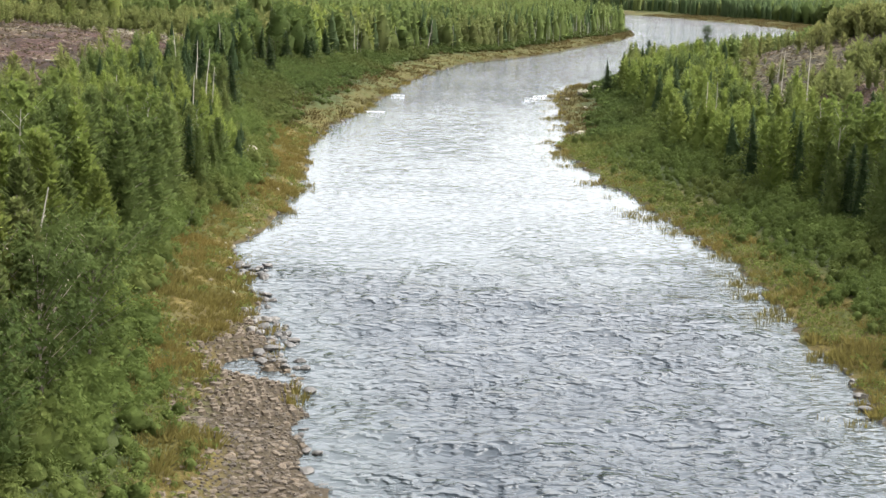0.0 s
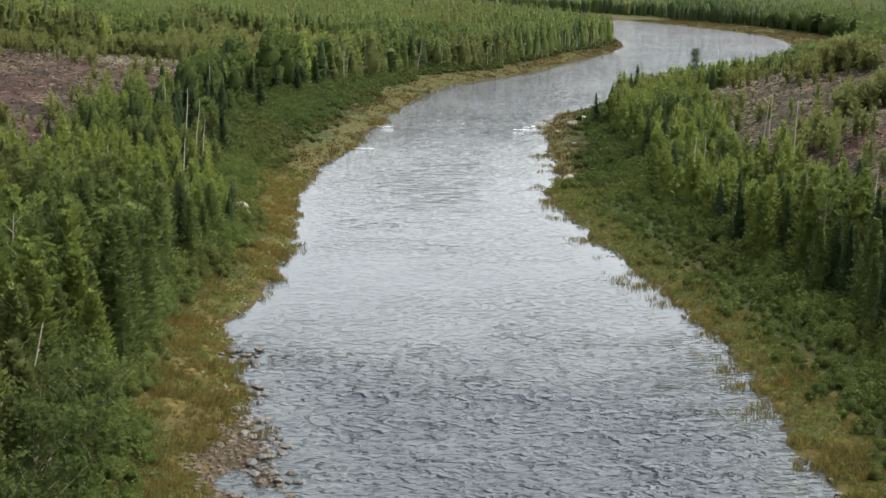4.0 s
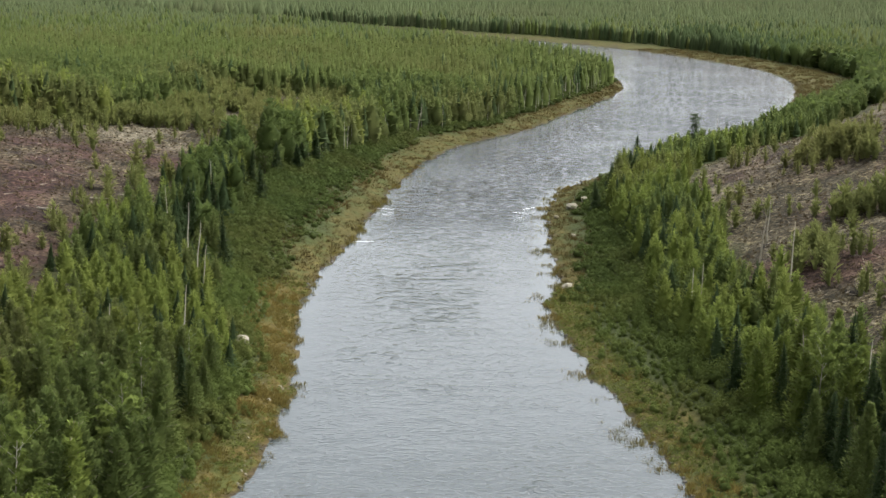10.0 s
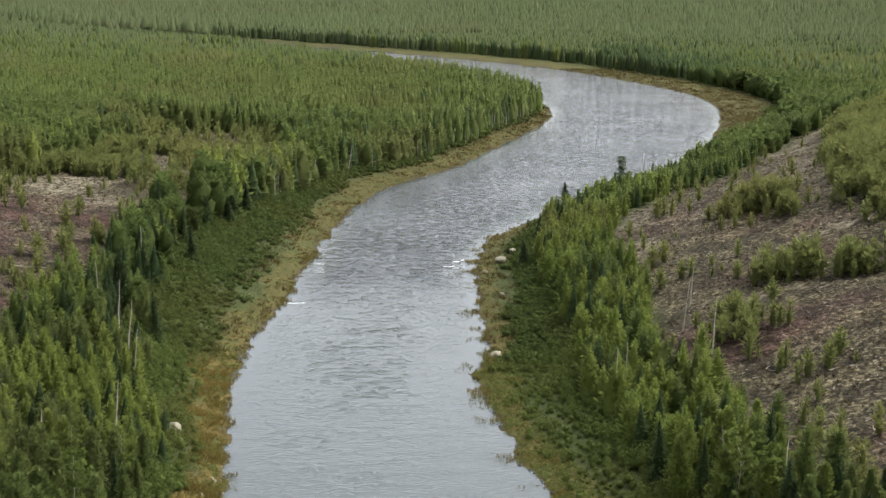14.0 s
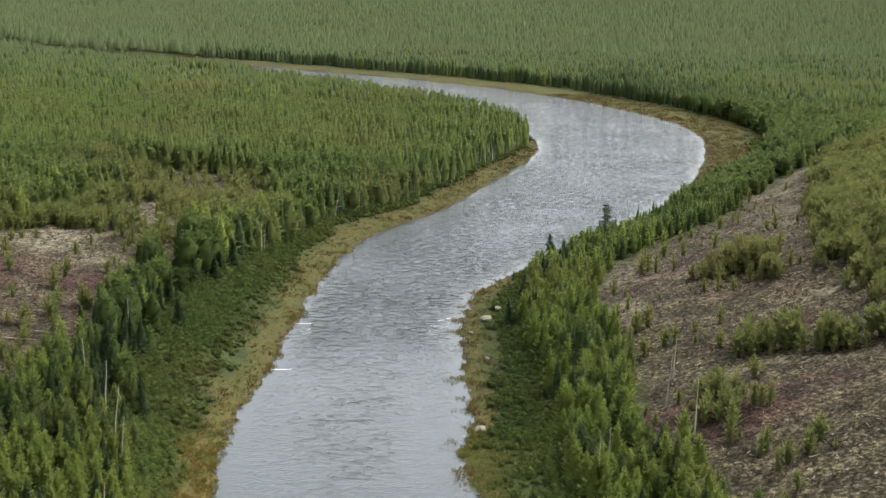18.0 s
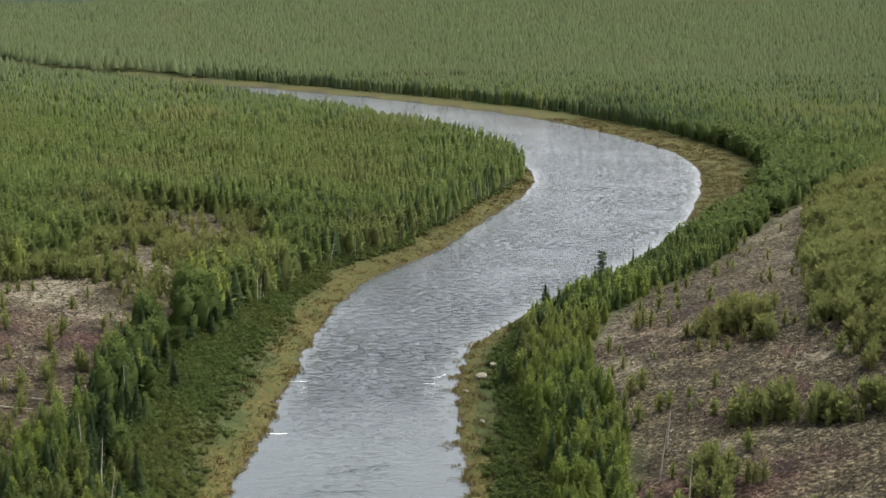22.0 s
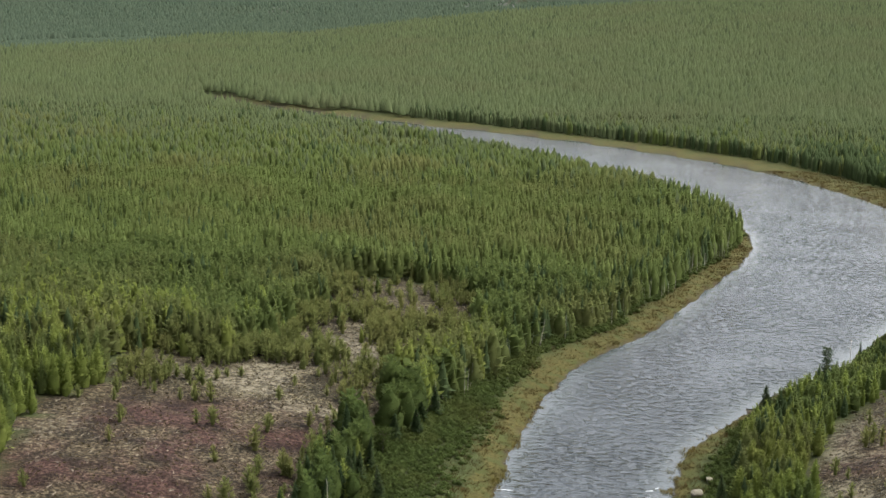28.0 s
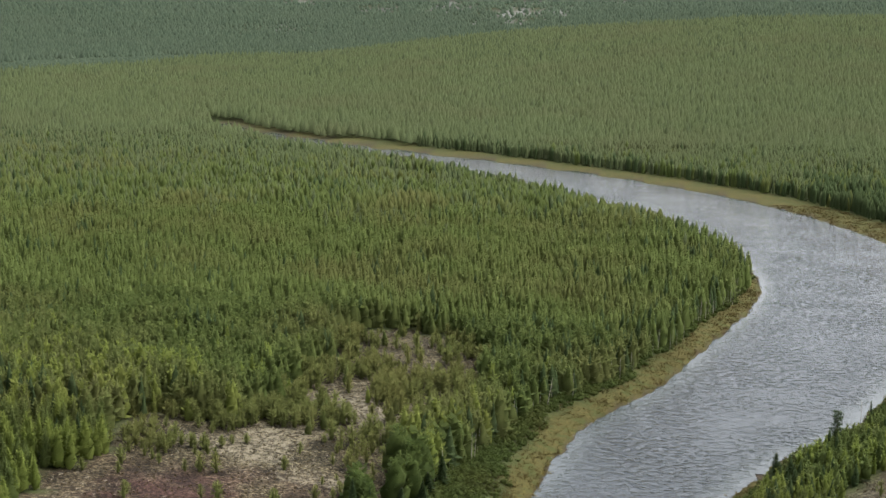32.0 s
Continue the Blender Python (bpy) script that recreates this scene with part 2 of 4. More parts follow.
def lattice(x, y, seed=0):
    """A random number for each whole x, y."""
    v = (x.astype(np.int64) * 374761393 + y.astype(np.int64) * 668265263 + seed * 974711) & 0x7FFFFFFF
    v = ((v ^ (v >> 13)) * 1274126177) & 0x7FFFFFFF
    return ((v ^ (v >> 16)) & 0xFFFF) / 65535.0


def bumps(x, y, size, seed=0):
    """Smooth noise from 0 to 1 with lumps of that many metres."""
    u, v = np.asarray(x, float) / size, np.asarray(y, float) / size
    a, b = np.floor(u), np.floor(v)
    s, t = u - a, v - b
    s, t = s * s * (3 - 2 * s), t * t * (3 - 2 * t)
    low = lattice(a, b, seed) * (1 - s) + lattice(a + 1, b, seed) * s
    high = lattice(a, b + 1, seed) * (1 - s) + lattice(a + 1, b + 1, seed) * s
    return low * (1 - t) + high * t


def ease(a, b, v):
    s = np.clip((np.asarray(v, float) - a) / (b - a), 0, 1)
    return s * s * (3 - 2 * s)


# ---- the plan: shores ----
LEFT_SHORE = [(-14, -160), (-8, 0), (-6.4, 63), (-8, 71), (-9, 79), (-12, 92), (-15.8, 109), (-18.1, 123), (-16.6, 139), (-16.8, 164), (-19.3, 187), (-18.5, 216), (-15.3, 240),
              (-12.5, 270), (-8.5, 310), (2, 358), (21, 397), (45, 464), (60, 512), (66, 545), (66, 585), (52, 640), (15, 720), (-38, 800), (-95, 868), (-152, 930), (-215, 993), (-266, 1082), (-284, 1150), (-294, 1215)]
RIGHT_SHORE = [(30, -160), (26, 0), (23.7, 75), (23.8, 102), (22.6, 128), (20.5, 142), (18.4, 154), (15.8, 178), (14.6, 196), (16.6, 209), (17.6, 240), (19, 272), (26, 300), (36, 320),
               (50, 346), (61, 357), (80, 397), (97, 432), (115, 485), (130, 545), (138, 600), (134, 645), (114, 715), (82, 782), (24, 855), (-44, 918), (-80, 945), (-122, 975), (-170, 1017), (-246, 1092), (-280, 1155), (-292, 1215)]


def flowing(points, step=3.0):
    """A smooth line through the points."""
    p = np.array([points[0], *points, points[-1]], float)
    out = []
    for a, b, c, d in zip(p[:-3], p[1:-2], p[2:-1], p[3:]):
        k = max(2, int(np.linalg.norm(c - b) / step))
        t = np.linspace(0, 1, k, endpoint=False)[:, None]
        out.append(0.5 * (2 * b + (c - a) * t + (2 * a - 5 * b + 4 * c - d) * t**2 + (3 * b - a - 3 * c + d) * t**3))
    return np.concatenate([*out, p[-1:]])


def far_from(px, py, line):
    best = np.full(px.shape, 1e9)
    for a, b in zip(line[:-1], line[1:]):
        e = b - a
        t = np.clip(((px - a[0]) * e[0] + (py - a[1]) * e[1]) / (e @ e), 0, 1)
        best = np.minimum(best, (px - a[0] - t * e[0]) ** 2 + (py - a[1] - t * e[1]) ** 2)
    return np.sqrt(best)


def within(px, py, ring):
    odd = np.zeros(px.shape, bool)
    for (ax, ay), (bx, by) in zip(ring, np.roll(ring, -1, 0)):
        if ay != by:
            odd ^= ((ay > py) != (by > py)) & (px < (bx - ax) * (py - ay) / (by - ay) + ax)
    return odd


LEFT_LINE, RIGHT_LINE = flowing(LEFT_SHORE), flowing(RIGHT_SHORE)
X0, Y0, CELL = -400.0, -170.0, 2.0
gx, gy = np.meshgrid(np.arange(X0, 290, CELL), np.arange(Y0, 1220, CELL))
TO_LEFT, TO_RIGHT = far_from(gx, gy, LEFT_LINE), far_from(gx, gy, RIGHT_LINE)
IN_RIVER = within(gx, gy, np.concatenate([LEFT_LINE, RIGHT_LINE[::-1]]))
SIGNED = np.where(IN_RIVER, -1, 1) * np.minimum(TO_LEFT, TO_RIGHT)


def plan(table, x, y):
    u, v = np.clip((x - X0) / CELL, 0, table.shape[1] - 1.001), np.clip((y - Y0) / CELL, 0, table.shape[0] - 1.001)
    a, b = u.astype(int), v.astype(int)
    s, t = u - a, v - b
    return (table[b, a] * (1 - s) + table[b, a + 1] * s) * (1 - t) + (table[b + 1, a] * (1 - s) + table[b + 1, a + 1] * s) * t


def shore(x, y):
    """Metres from the water's edge, negative in the river; and whether the place lies on the left bank."""
    x, y = np.asarray(x, float), np.asarray(y, float)
    d = plan(SIGNED, x, y) + 400 * ease(1150, 1190, y) + 1.6 * (bumps(x, y, 7, 3) - 0.5) + 1.5 * (bumps(x, y, 2.4, 4) - 0.5)
    return d, plan(TO_LEFT, x, y) < plan(TO_RIGHT, x, y)


def rim_of(side):
    """How far off the plain breaks off, by the bearing in degrees."""
    return np.interp(side, [-25, -22.3, -20.2, -18, -16, -13.8, -10.3, -5, 0, 12, 25], [1600, 1700, 1790, 1890, 1980, 2050, 2100, 2180, 2230, 2300, 2350])


def land(x, y):
    """The height of the ground."""
    x, y = np.asarray(x, float), np.asarray(y, float)
    d, left = shore(x, y)
    dd = np.maximum(d, 0)
    h = 1.3 * (1 - np.exp(-dd / 9))
    h_right = 26 * (1 - np.exp(-((dd / 68) ** 2))) * (1 - ease(430, 560, y)) * (0.5 + 0.5 * ease(0, 130, y))
    h_left = 20 * (1 - np.exp(-dd / 95)) * np.interp(y, [0, 120, 200, 260, 320, 350, 480, 620, 900], [0.5, 0.8, 1.1, 1.05, 0.8, 0.6, 0.25, 0.12, 0.0])
    near = 1 - ease(230, 420, np.abs(x)) * ease(-100, 60, y)
    h = h + np.where(left, h_left, h_right) * near
    h += ease(3, 14, dd) * (1.2 * (bumps(x, y, 24, 8) - 0.5) + 0.5 * (bumps(x, y, 6, 9) - 0.5))
    # the plain rises slowly, drops behind a low rim, and hills close the view
    far, side = np.hypot(x, y), np.degrees(np.arctan2(x, np.maximum(y, 1)))
    slope = np.interp(side, [-25, -20, -16, -13.8, -10.3, -7.7, -5.1, -2.8, 1.5, 5.8, 14, 25], [0.003, 0.0035, 0.004, 0.0065, 0.0108, 0.020, 0.027, 0.0345, 0.046, 0.0565, 0.061, 0.062])
    rim = rim_of(side)
    h += np.clip(far - 1000, 0, rim - 1000) * slope * ease(900, 1500, far)
    h -= ease(rim, rim + 350, far) * (rim - 1000) * slope * 0.55
    h += ease(2500, 4300, far) * (105 + 30 * (bumps(x, y, 700, 5) - 0.5)) + ease(3600, 4700, far) * 60
    h += ease(800, 1500, far) * 6 * (bumps(x, y, 180, 6) - 0.5)
    h -= 1.35 * np.exp(-(((x + 12.9) / 1.2) ** 2 + ((y - 83.6) / 2.8) ** 2)) + 1.1 * np.exp(-(((x + 10.7) / 1.5) ** 2 + ((y - 81.4) / 1.3) ** 2))  # a puddle on the gravel bar
    return np.where(d < 0, np.maximum(-0.12 + 0.10 * d, -1.3), h + 0.03)


# the thin wood behind the left heath: saplings on pale ground
THIN_WOOD = [(-98, 250), (-94, 296), (-74, 322), (-71, 352), (-64, 392), (-66, 424), (-50, 434), (-24, 410), (-21, 368), (-34, 326), (-37, 280), (-62, 262)]


def clearing(x, y):
    """How bare the ground is, 0 to 1: the two heath slopes and a few gaps."""
    x, y = np.asarray(x, float), np.asarray(y, float)
    d, left = shore(x, y)
    edge = 5 * (bumps(x, y, 9, 21) - 0.5)
    wild = 26 * (bumps(x, y, 21, 22) - 0.5)
    bare_left = ease(26, 32, d + edge) * ease(156, 170, y + edge) * (1 - ease(308, 326, y + 2 * edge + wild)) * ease(-98, -90, x + 2 * edge)
    wx, wy = x + 1.6 * edge, y + 2.4 * edge + 0.5 * wild
    thin = within(wx, wy, np.array(THIN_WOOD)).astype(float)
    bare_right = ease(22, 28, d + edge) * ease(106, 122, y + edge) * (1 - ease(1.18 * x + 266, 1.18 * x + 282, y + edge + 0.4 * wild))
    bare_right *= 1 - ease(185, 225, x)
    return np.where(left, np.maximum(bare_left, thin), bare_right)


def pale_ground(x, y):
    """Where lichen and bare litter whiten the heath, 0 to 1."""
    s = np.zeros(np.shape(x))
    for px, py, rx, ry, f in ((92, 302, 7, 10, 1.0), (78, 234, 9, 4, 0.9), (68, 251, 6, 5, 0.8), (106, 340, 9, 18, 0.8), (56, 209, 4, 4, 0.8), (-38, 402, 18, 24, 0.4), (-60, 345, 26, 12, 0.32), (-62, 312, 30, 9, 0.1), (-92, 254, 7, 15, 0.7)):
        s = np.maximum(s, f * np.exp(-(((x - px) / rx) ** 2 + ((y - py) / ry) ** 2)))
    strip = np.exp(-(((y - 211 + (x - 58)) / 5) ** 2)) * ease(58, 62, x) * (1 - ease(84, 94, x))
    brow = np.exp(-(((y - 424 - 1.43 * (x - 131)) / 6) ** 2)) * ease(96, 106, x) * (1 - ease(185, 200, x))
    return np.maximum(s, np.maximum(0.6 * strip, 0.9 * brow))


def scars(x, y):
    """Pale open ground on the far hills, 0 to 1."""
    far, side = np.hypot(x, y), np.degrees(np.arctan2(x, np.maximum(y, 1)))
    s = np.zeros(np.shape(x))
    for a, r, wa, wr, f in ((-10.8, 3700, 1.0, 120, 1), (-7.9, 3450, 1.2, 190, 1), (-2.4, 3300, 2.2, 330, 1), (-5.0, 3500, 1.0, 140, 0.9), (-11.8, 3040, 1.6, 200, 0.75), (1.2, 3600, 0.9, 120, 0.8)):
        s = np.maximum(s, f * (1 - ease(0.6, 1.1, np.hypot((side - a) / wa, (far - r) / wr) + 1.0 * (bumps(x, y, 45, 36) - 0.5) + 1.1 * (bumps(x * 2.2, y, 28, 37) - 0.4))))
    return s


# ---- the ground, one sheet to the horizon ----


def spread(dense_from, dense_to, step, low, high, growth):
    out = list(np.arange(dense_from, dense_to, step))
    s = step
    while out[-1] < high:
        s *= growth
        out.append(out[-1] + s)
    s = step
    while out[0] > low:
        s *= growth
        out.insert(0, out[0] - s)
    return np.array(out)


def sheet(xs, ys):
    a, b = np.meshgrid(xs, ys)
    nx, ny = len(xs), len(ys)
    i = np.arange(nx * ny).reshape(ny, nx)
    quads = np.stack([i[:-1, :-1], i[:-1, 1:], i[1:, 1:], i[1:, :-1]], -1).reshape(-1, 4)
    return a.ravel(), b.ravel(), quads


xs, ys = spread(-42, 52, 0.95, -4800, 4800, 1.07), spread(55, 260, 1.05, -900, 4900, 1.045)
ax, ay, quads = sheet(xs, ys)
me = mesh_from("ground", np.stack([ax, ay, land(ax, ay)], 1), quads, [GROUND], smooth=True)
d, left = shore(ax, ay)
bare = clearing(ax, ay)
bar = np.where(left, ease(98, 84, ay) * (1 - ease(4.0, 6.5, d + 2 * bumps(ax, ay, 3, 31))), 0)
sedge_width = np.where(left, np.interp(ay, [60, 95, 140, 215, 270, 330, 500], [6, 6, 4, 4.5, 4.5, 7, 10]), np.interp(ay, [90, 130, 200, 300, 430, 500, 640, 900], [5, 5, 4, 3, 6, 18, 22, 22]))
sedge = (1 - 0.4 * ease(180, 240, ay)) * np.where(left, 1, 1 - 0.35 * ease(100, 125, ay) * (1 - ease(170, 200, ay))) * (1 - ease(0.75, 1.25, (d + 3 * (bumps(ax, ay, 5, 33) - 0.5)) / sedge_width))
gravel = np.maximum(bar, 1 - ease(0.0, 0.5, d + 0.8 * (bumps(ax, ay, 1.7, 34) - 0.5)))
lichen = np.where(ay < np.where(left, 285, 212), 0.35, 1.0) * ease(0.48, 0.8, bumps(ax, ay, 16, 35)) * (0.6 + 0.4 * bumps(ax, ay, 5, 37))
far = np.hypot(ax, ay)
quarry = scars(ax, ay)
lichen = np.maximum(lichen, np.where(left, ease(288, 335, ay + 10 * (bumps(ax, ay, 8, 38) - 0.5)) * (0.04 + 0.58 * bumps(ax, ay, 6, 39)), 0))
lichen = np.maximum(lichen, pale_ground(ax, ay) * (0.65 + 0.6 * bumps(ax, ay, 4, 40)))
red = np.where(left, 1 - ease(268, 300, ay + 12 * (bumps(ax, ay, 9, 43) - 0.5)), 0.85 * ease(0.4, 0.62, bumps(ax, ay, 16, 42)) * (1 - 0.5 * ease(240, 320, ay)))
bare, lichen = np.maximum(bare, quarry), np.maximum(lichen, quarry * 0.9)
for name, values in (("bare", bare), ("sedge", sedge), ("gravel", gravel), ("lichen", lichen), ("red", red), ("rock", np.minimum(1, quarry * 1.5))):
    me.attributes.new(name, "FLOAT", "POINT").data.foreach_set("value", values.astype(np.float32))
tagged(new("ground", me), "mossy taiga ground with sedge banks and reddish heath clearings", "ground", kind="structure")

# ---- the river ----
wx, wy, wq = sheet(np.arange(-40, 40, 0.5), spread(45, 190, 0.5, -170, 1080, 1.03))


def river(name, x, y, q):
    sd = plan(SIGNED, x, y)
    q = q[(sd[q] < 4).any(1)]
    used, q = np.unique(q, return_inverse=True)
    q = q.reshape(-1, 4)
    x, y, sd = x[used], y[used], sd[used]
    edge = y + 16 * (bumps(x, y, 9, 47) - 0.5) + 8 * (bumps(x, y, 3, 48) - 0.5)
    near = np.interp(edge, [60, 95, 110, 124, 150, 235, 262, 330, 420, 1000], [1.9, 1.9, 1.5, 0.25, 0.16, 0.22, 0.42, 0.34, 0.26, 0.22])
    swell = (0.12 + 1.0 * bumps(x * 0.6, y, 4, 44) * bumps(x, y, 11, 49)) * np.exp(-(((x + 2 - 0.03 * (y - 240)) / 9.0) ** 4)) * ease(125, 215, y) * (1 - ease(290, 350, y))
    calm = ease(0, 5, -sd)
    wave = 0.27 * (bumps(x * 0.6, y, 1.6, 41) - 0.5)
    z = wave * near * (0.25 + 0.75 * calm) * (1 - ease(160, 230, y))
    me = mesh_from(name, np.stack([x, y, z], 1), q, [WATER], smooth=True)
    me.attributes.new("chop", "FLOAT", "POINT").data.foreach_set("value", (near * (0.35 + 0.65 * calm)).astype(np.float32))
    swell = np.maximum(swell, 0.15 * (1 - ease(104, 124, y + 8 * (bumps(x, y, 9, 46) - 0.5))))
    swell = np.maximum(swell, (0.8 + 0.35 * (1 - ease(300, 380, y))) * ease(235, 275, y) * (0.3 + 1.0 * bumps(x, y, 12, 45))) * calm
    # where the body colour rises: the pool, and a band beside each shore
    paler = np.maximum(ease(102, 124, edge) * (1 - ease(225, 270, y)), 0.8 * (1 - ease(2, 8, -sd)))
    me.attributes.new("paler", "FLOAT", "POINT").data.foreach_set("value", paler.astype(np.float32))
    me.attributes.new("swell", "FLOAT", "POINT").data.foreach_set("value", swell.astype(np.float32))
    return tagged(new(name, me), "rippled grey river water reflecting an overcast sky", "river", kind="structure")


bend = wy > 330
cut = ~(bend[wq].any(1))
river("river", wx, wy, wq[cut])
ys_last = wy[wq[cut]].max()
wx2, wy2, wq2 = sheet(np.arange(-390, 172, 3.0), np.arange(ys_last, 1200, 3.0))
river("river_bend", wx2, wy2, wq2)

# ---- plants ----


def unit(v):
    return v / np.maximum(np.linalg.norm(v, axis=-1, keepdims=True), 1e-6)


def shingles(centres, facing, length, width, rng):
    """Leaf clumps that overlap like shingles: each faces a way, turned at random in its plane."""
    along = unit(np.cross(facing, unit(rng.normal(size=(len(centres), 3)))))
    across = np.cross(facing, along)
    half_l, half_w = along * (length / 2)[:, None], across * (width / 2)[:, None]
    sag = facing * (width * -0.22)[:, None]
    v = np.stack([centres - half_l + sag, centres + half_w, centres + half_l + sag, centres - half_w], 1).reshape(-1, 3)
    return v, np.arange(4 * len(centres)).reshape(-1, 4)


def stem(h, r0, r1, sides, rings, bend, rng):
    """A tapered, slightly crooked stem as vertices and quads."""
    t = np.linspace(0, 1, rings + 1)
    lean = np.cumsum(rng.normal(0, bend, (rings + 1, 2)), 0) * h / rings
    lean -= lean[:1]
    a = np.arange(sides) * 2 * np.pi / sides
    rad = r0 + (r1 - r0) * t**0.8
    x = lean[:, :1] + rad[:, None] * np.cos(a)
    y = lean[:, 1:] + rad[:, None] * np.sin(a)
    z = np.repeat((t * h)[:, None], sides, 1) - 0.3 * (t[:, None] == 0)
    v = np.stack([x, y, z], -1).reshape(-1, 3)
    i = np.arange(rings)[:, None] * sides + np.arange(sides)
    j = np.arange(rings)[:, None] * sides + (np.arange(sides) + 1) % sides
    return v, np.stack([i, j, j + sides, i + sides], -1).reshape(-1, 4), lean


def rod(a, b, r0, r1, sides=4):
    """A thin tapered limb from a to b."""
    a, b = np.asarray(a, float), np.asarray(b, float)
    w = unit(b - a)
    u = unit(np.cross(w, (0.3, 0.2, 0.9)))
    v = np.cross(w, u)
    ang = np.arange(sides) * 2 * np.pi / sides
    ring = np.cos(ang)[:, None] * u + np.sin(ang)[:, None] * v
    pts = np.concatenate([a + ring * r0, b + ring * r1])
    k = np.arange(sides)
    return pts, np.stack([k, (k + 1) % sides, (k + 1) % sides + sides, k + sides], 1)


def joined(pieces):
    vs, fs, at = [], [], 0
    for v, f in pieces:
        vs.append(v)
        fs.append(f + at)
        at += len(v)
    return np.concatenate(vs), np.concatenate(fs)


RISE = {"larch": 0.30, "spruce": -0.22, "birch": 0.75}


def limbs_of(kind, h, r, count, rng):
    """Limbs as rows of foot, way and length: whorls up a conical or rounded crown."""
    low = {"larch": 0.09, "spruce": 0.05, "birch": 0.2}[kind]
    t = low + (0.985 - low) * (np.arange(count) + rng.random(count)) / count
    if kind == "birch":
        reach = r * np.sin(np.pi * np.clip((t - low) / (1 - low) * 0.8 + 0.16, 0, 1)) ** 0.7
    else:
        reach = r * (1 - t) ** (0.85 if kind == "spruce" else 0.78) * (0.7 + 0.3 * np.minimum(1, (t - low) * 5)) + 0.08
    reach *= rng.uniform(0.65, 1.2, count)
    a = np.arange(count) * 2.39996 + rng.normal(0, 0.4, count)
    way = np.stack([np.cos(a), np.sin(a), RISE[kind] + 0.7 * (t - 0.3) + rng.normal(0, 0.12, count)], 1)
    foot = np.stack([0 * t, 0 * t, t * h], 1)
    return foot, way, reach


def sprays_on(c, way, s, rng):
    """Broad loose sprays of leaves."""
    facing = unit(unit(way * (1, 1, 0)) * 0.75 + (0, 0, 0.75) + rng.normal(0, 0.36, (len(c), 3)))
    return shingles(c, facing, s * 0.5, s * 0.3, rng)


def triangles(f):
    """Quads as triangles, with empty ones left out."""
    t = np.concatenate([f[:, [0, 1, 2]], f[:, [0, 2, 3]]])
    return t[(t[:, 0] != t[:, 1]) & (t[:, 1] != t[:, 2]) & (t[:, 0] != t[:, 2])]


FROND_SHAPE = {  # foot of the crown, fullness towards the tip, rise of the boughs, breadth of a bough
    "larch": (0.07, 0.70, 0.34, 0.34),
    "spruce": (0.04, 0.90, -0.12, 0.36),
    "birch": (0.10, 0.45, 0.60, 0.42),
    "alder": (0.05, 0.30, 0.35, 0.42),
    "sapling": (0.10, 0.62, 0.50, 0.32),
}


def frond_tree(kind, h, r, count, rng, bough=0.42):
    """A crown of folded boughs that spiral up the stem, with a pointed leader."""
    low, full, rise, broad = FROND_SHAPE[kind]
    t = low + (0.96 - low) * (np.arange(count) + rng.random(count)) / count
    reach = r * (1 - t) ** (full + (0.3 if count > 60 else 0)) * np.minimum(1, 0.62 + 2.4 * (t - low)) * rng.uniform(0.62, 1.2, count) + 0.05 * r
    a = np.arange(count) * 2.39996 + rng.normal(0, 0.35, count)
    lift = rise + 0.6 * (t - 0.35) + rng.normal(0, 0.16, count)

    def boughs(foot, a, lift, reach):
        out, side = np.stack([np.cos(a), np.sin(a), 0 * a], 1), np.stack([-np.sin(a), np.cos(a), 0 * a], 1)
        q = reach[:, None]
        tip = foot + out * q + (0, 0, 1) * (lift * reach)[:, None]
        mid = foot + 0.55 * (tip - foot) + (0, 0, 0.08) * q
        half = side * q * broad * rng.uniform(0.75, 1.25, (len(a), 1))
        drop = (0, 0, 1) * q * rng.uniform(0.05, 0.22, (len(a), 1))
        v = np.stack([foot, mid + half - drop, tip, mid - half - drop], 1).reshape(-1, 3)
        return v, np.arange(4 * len(a)).reshape(-1, 4)

    foot = np.stack([0 * t, 0 * t, t * h], 1)
    if count > 60:  # many short boughs, set out from the stem and turned to either side
        inner = reach * rng.uniform(0.2, 0.85, count)
        foot = foot + np.stack([np.cos(a) * inner, np.sin(a) * inner, lift * inner], 1)
        pieces = [boughs(foot, a + rng.normal(0, 0.55, count), lift + 0.12 + rng.normal(0, 0.25, count), np.minimum(reach * 1.1 - inner, bough * r) + 0.03 * r)]
    else:
        pieces = [boughs(foot, a, lift, reach)]
    k = np.arange(3) * 2.094
    spike = np.concatenate([np.stack([np.cos(k) * 0.09 * r, np.sin(k) * 0.09 * r, np.full(3, 0.88 * h)], 1), [[0, 0, h]]])
    pieces.append((spike, np.array([[0, 1, 3, 3], [1, 2, 3, 3], [2, 0, 3, 3]])))
    return joined(pieces)


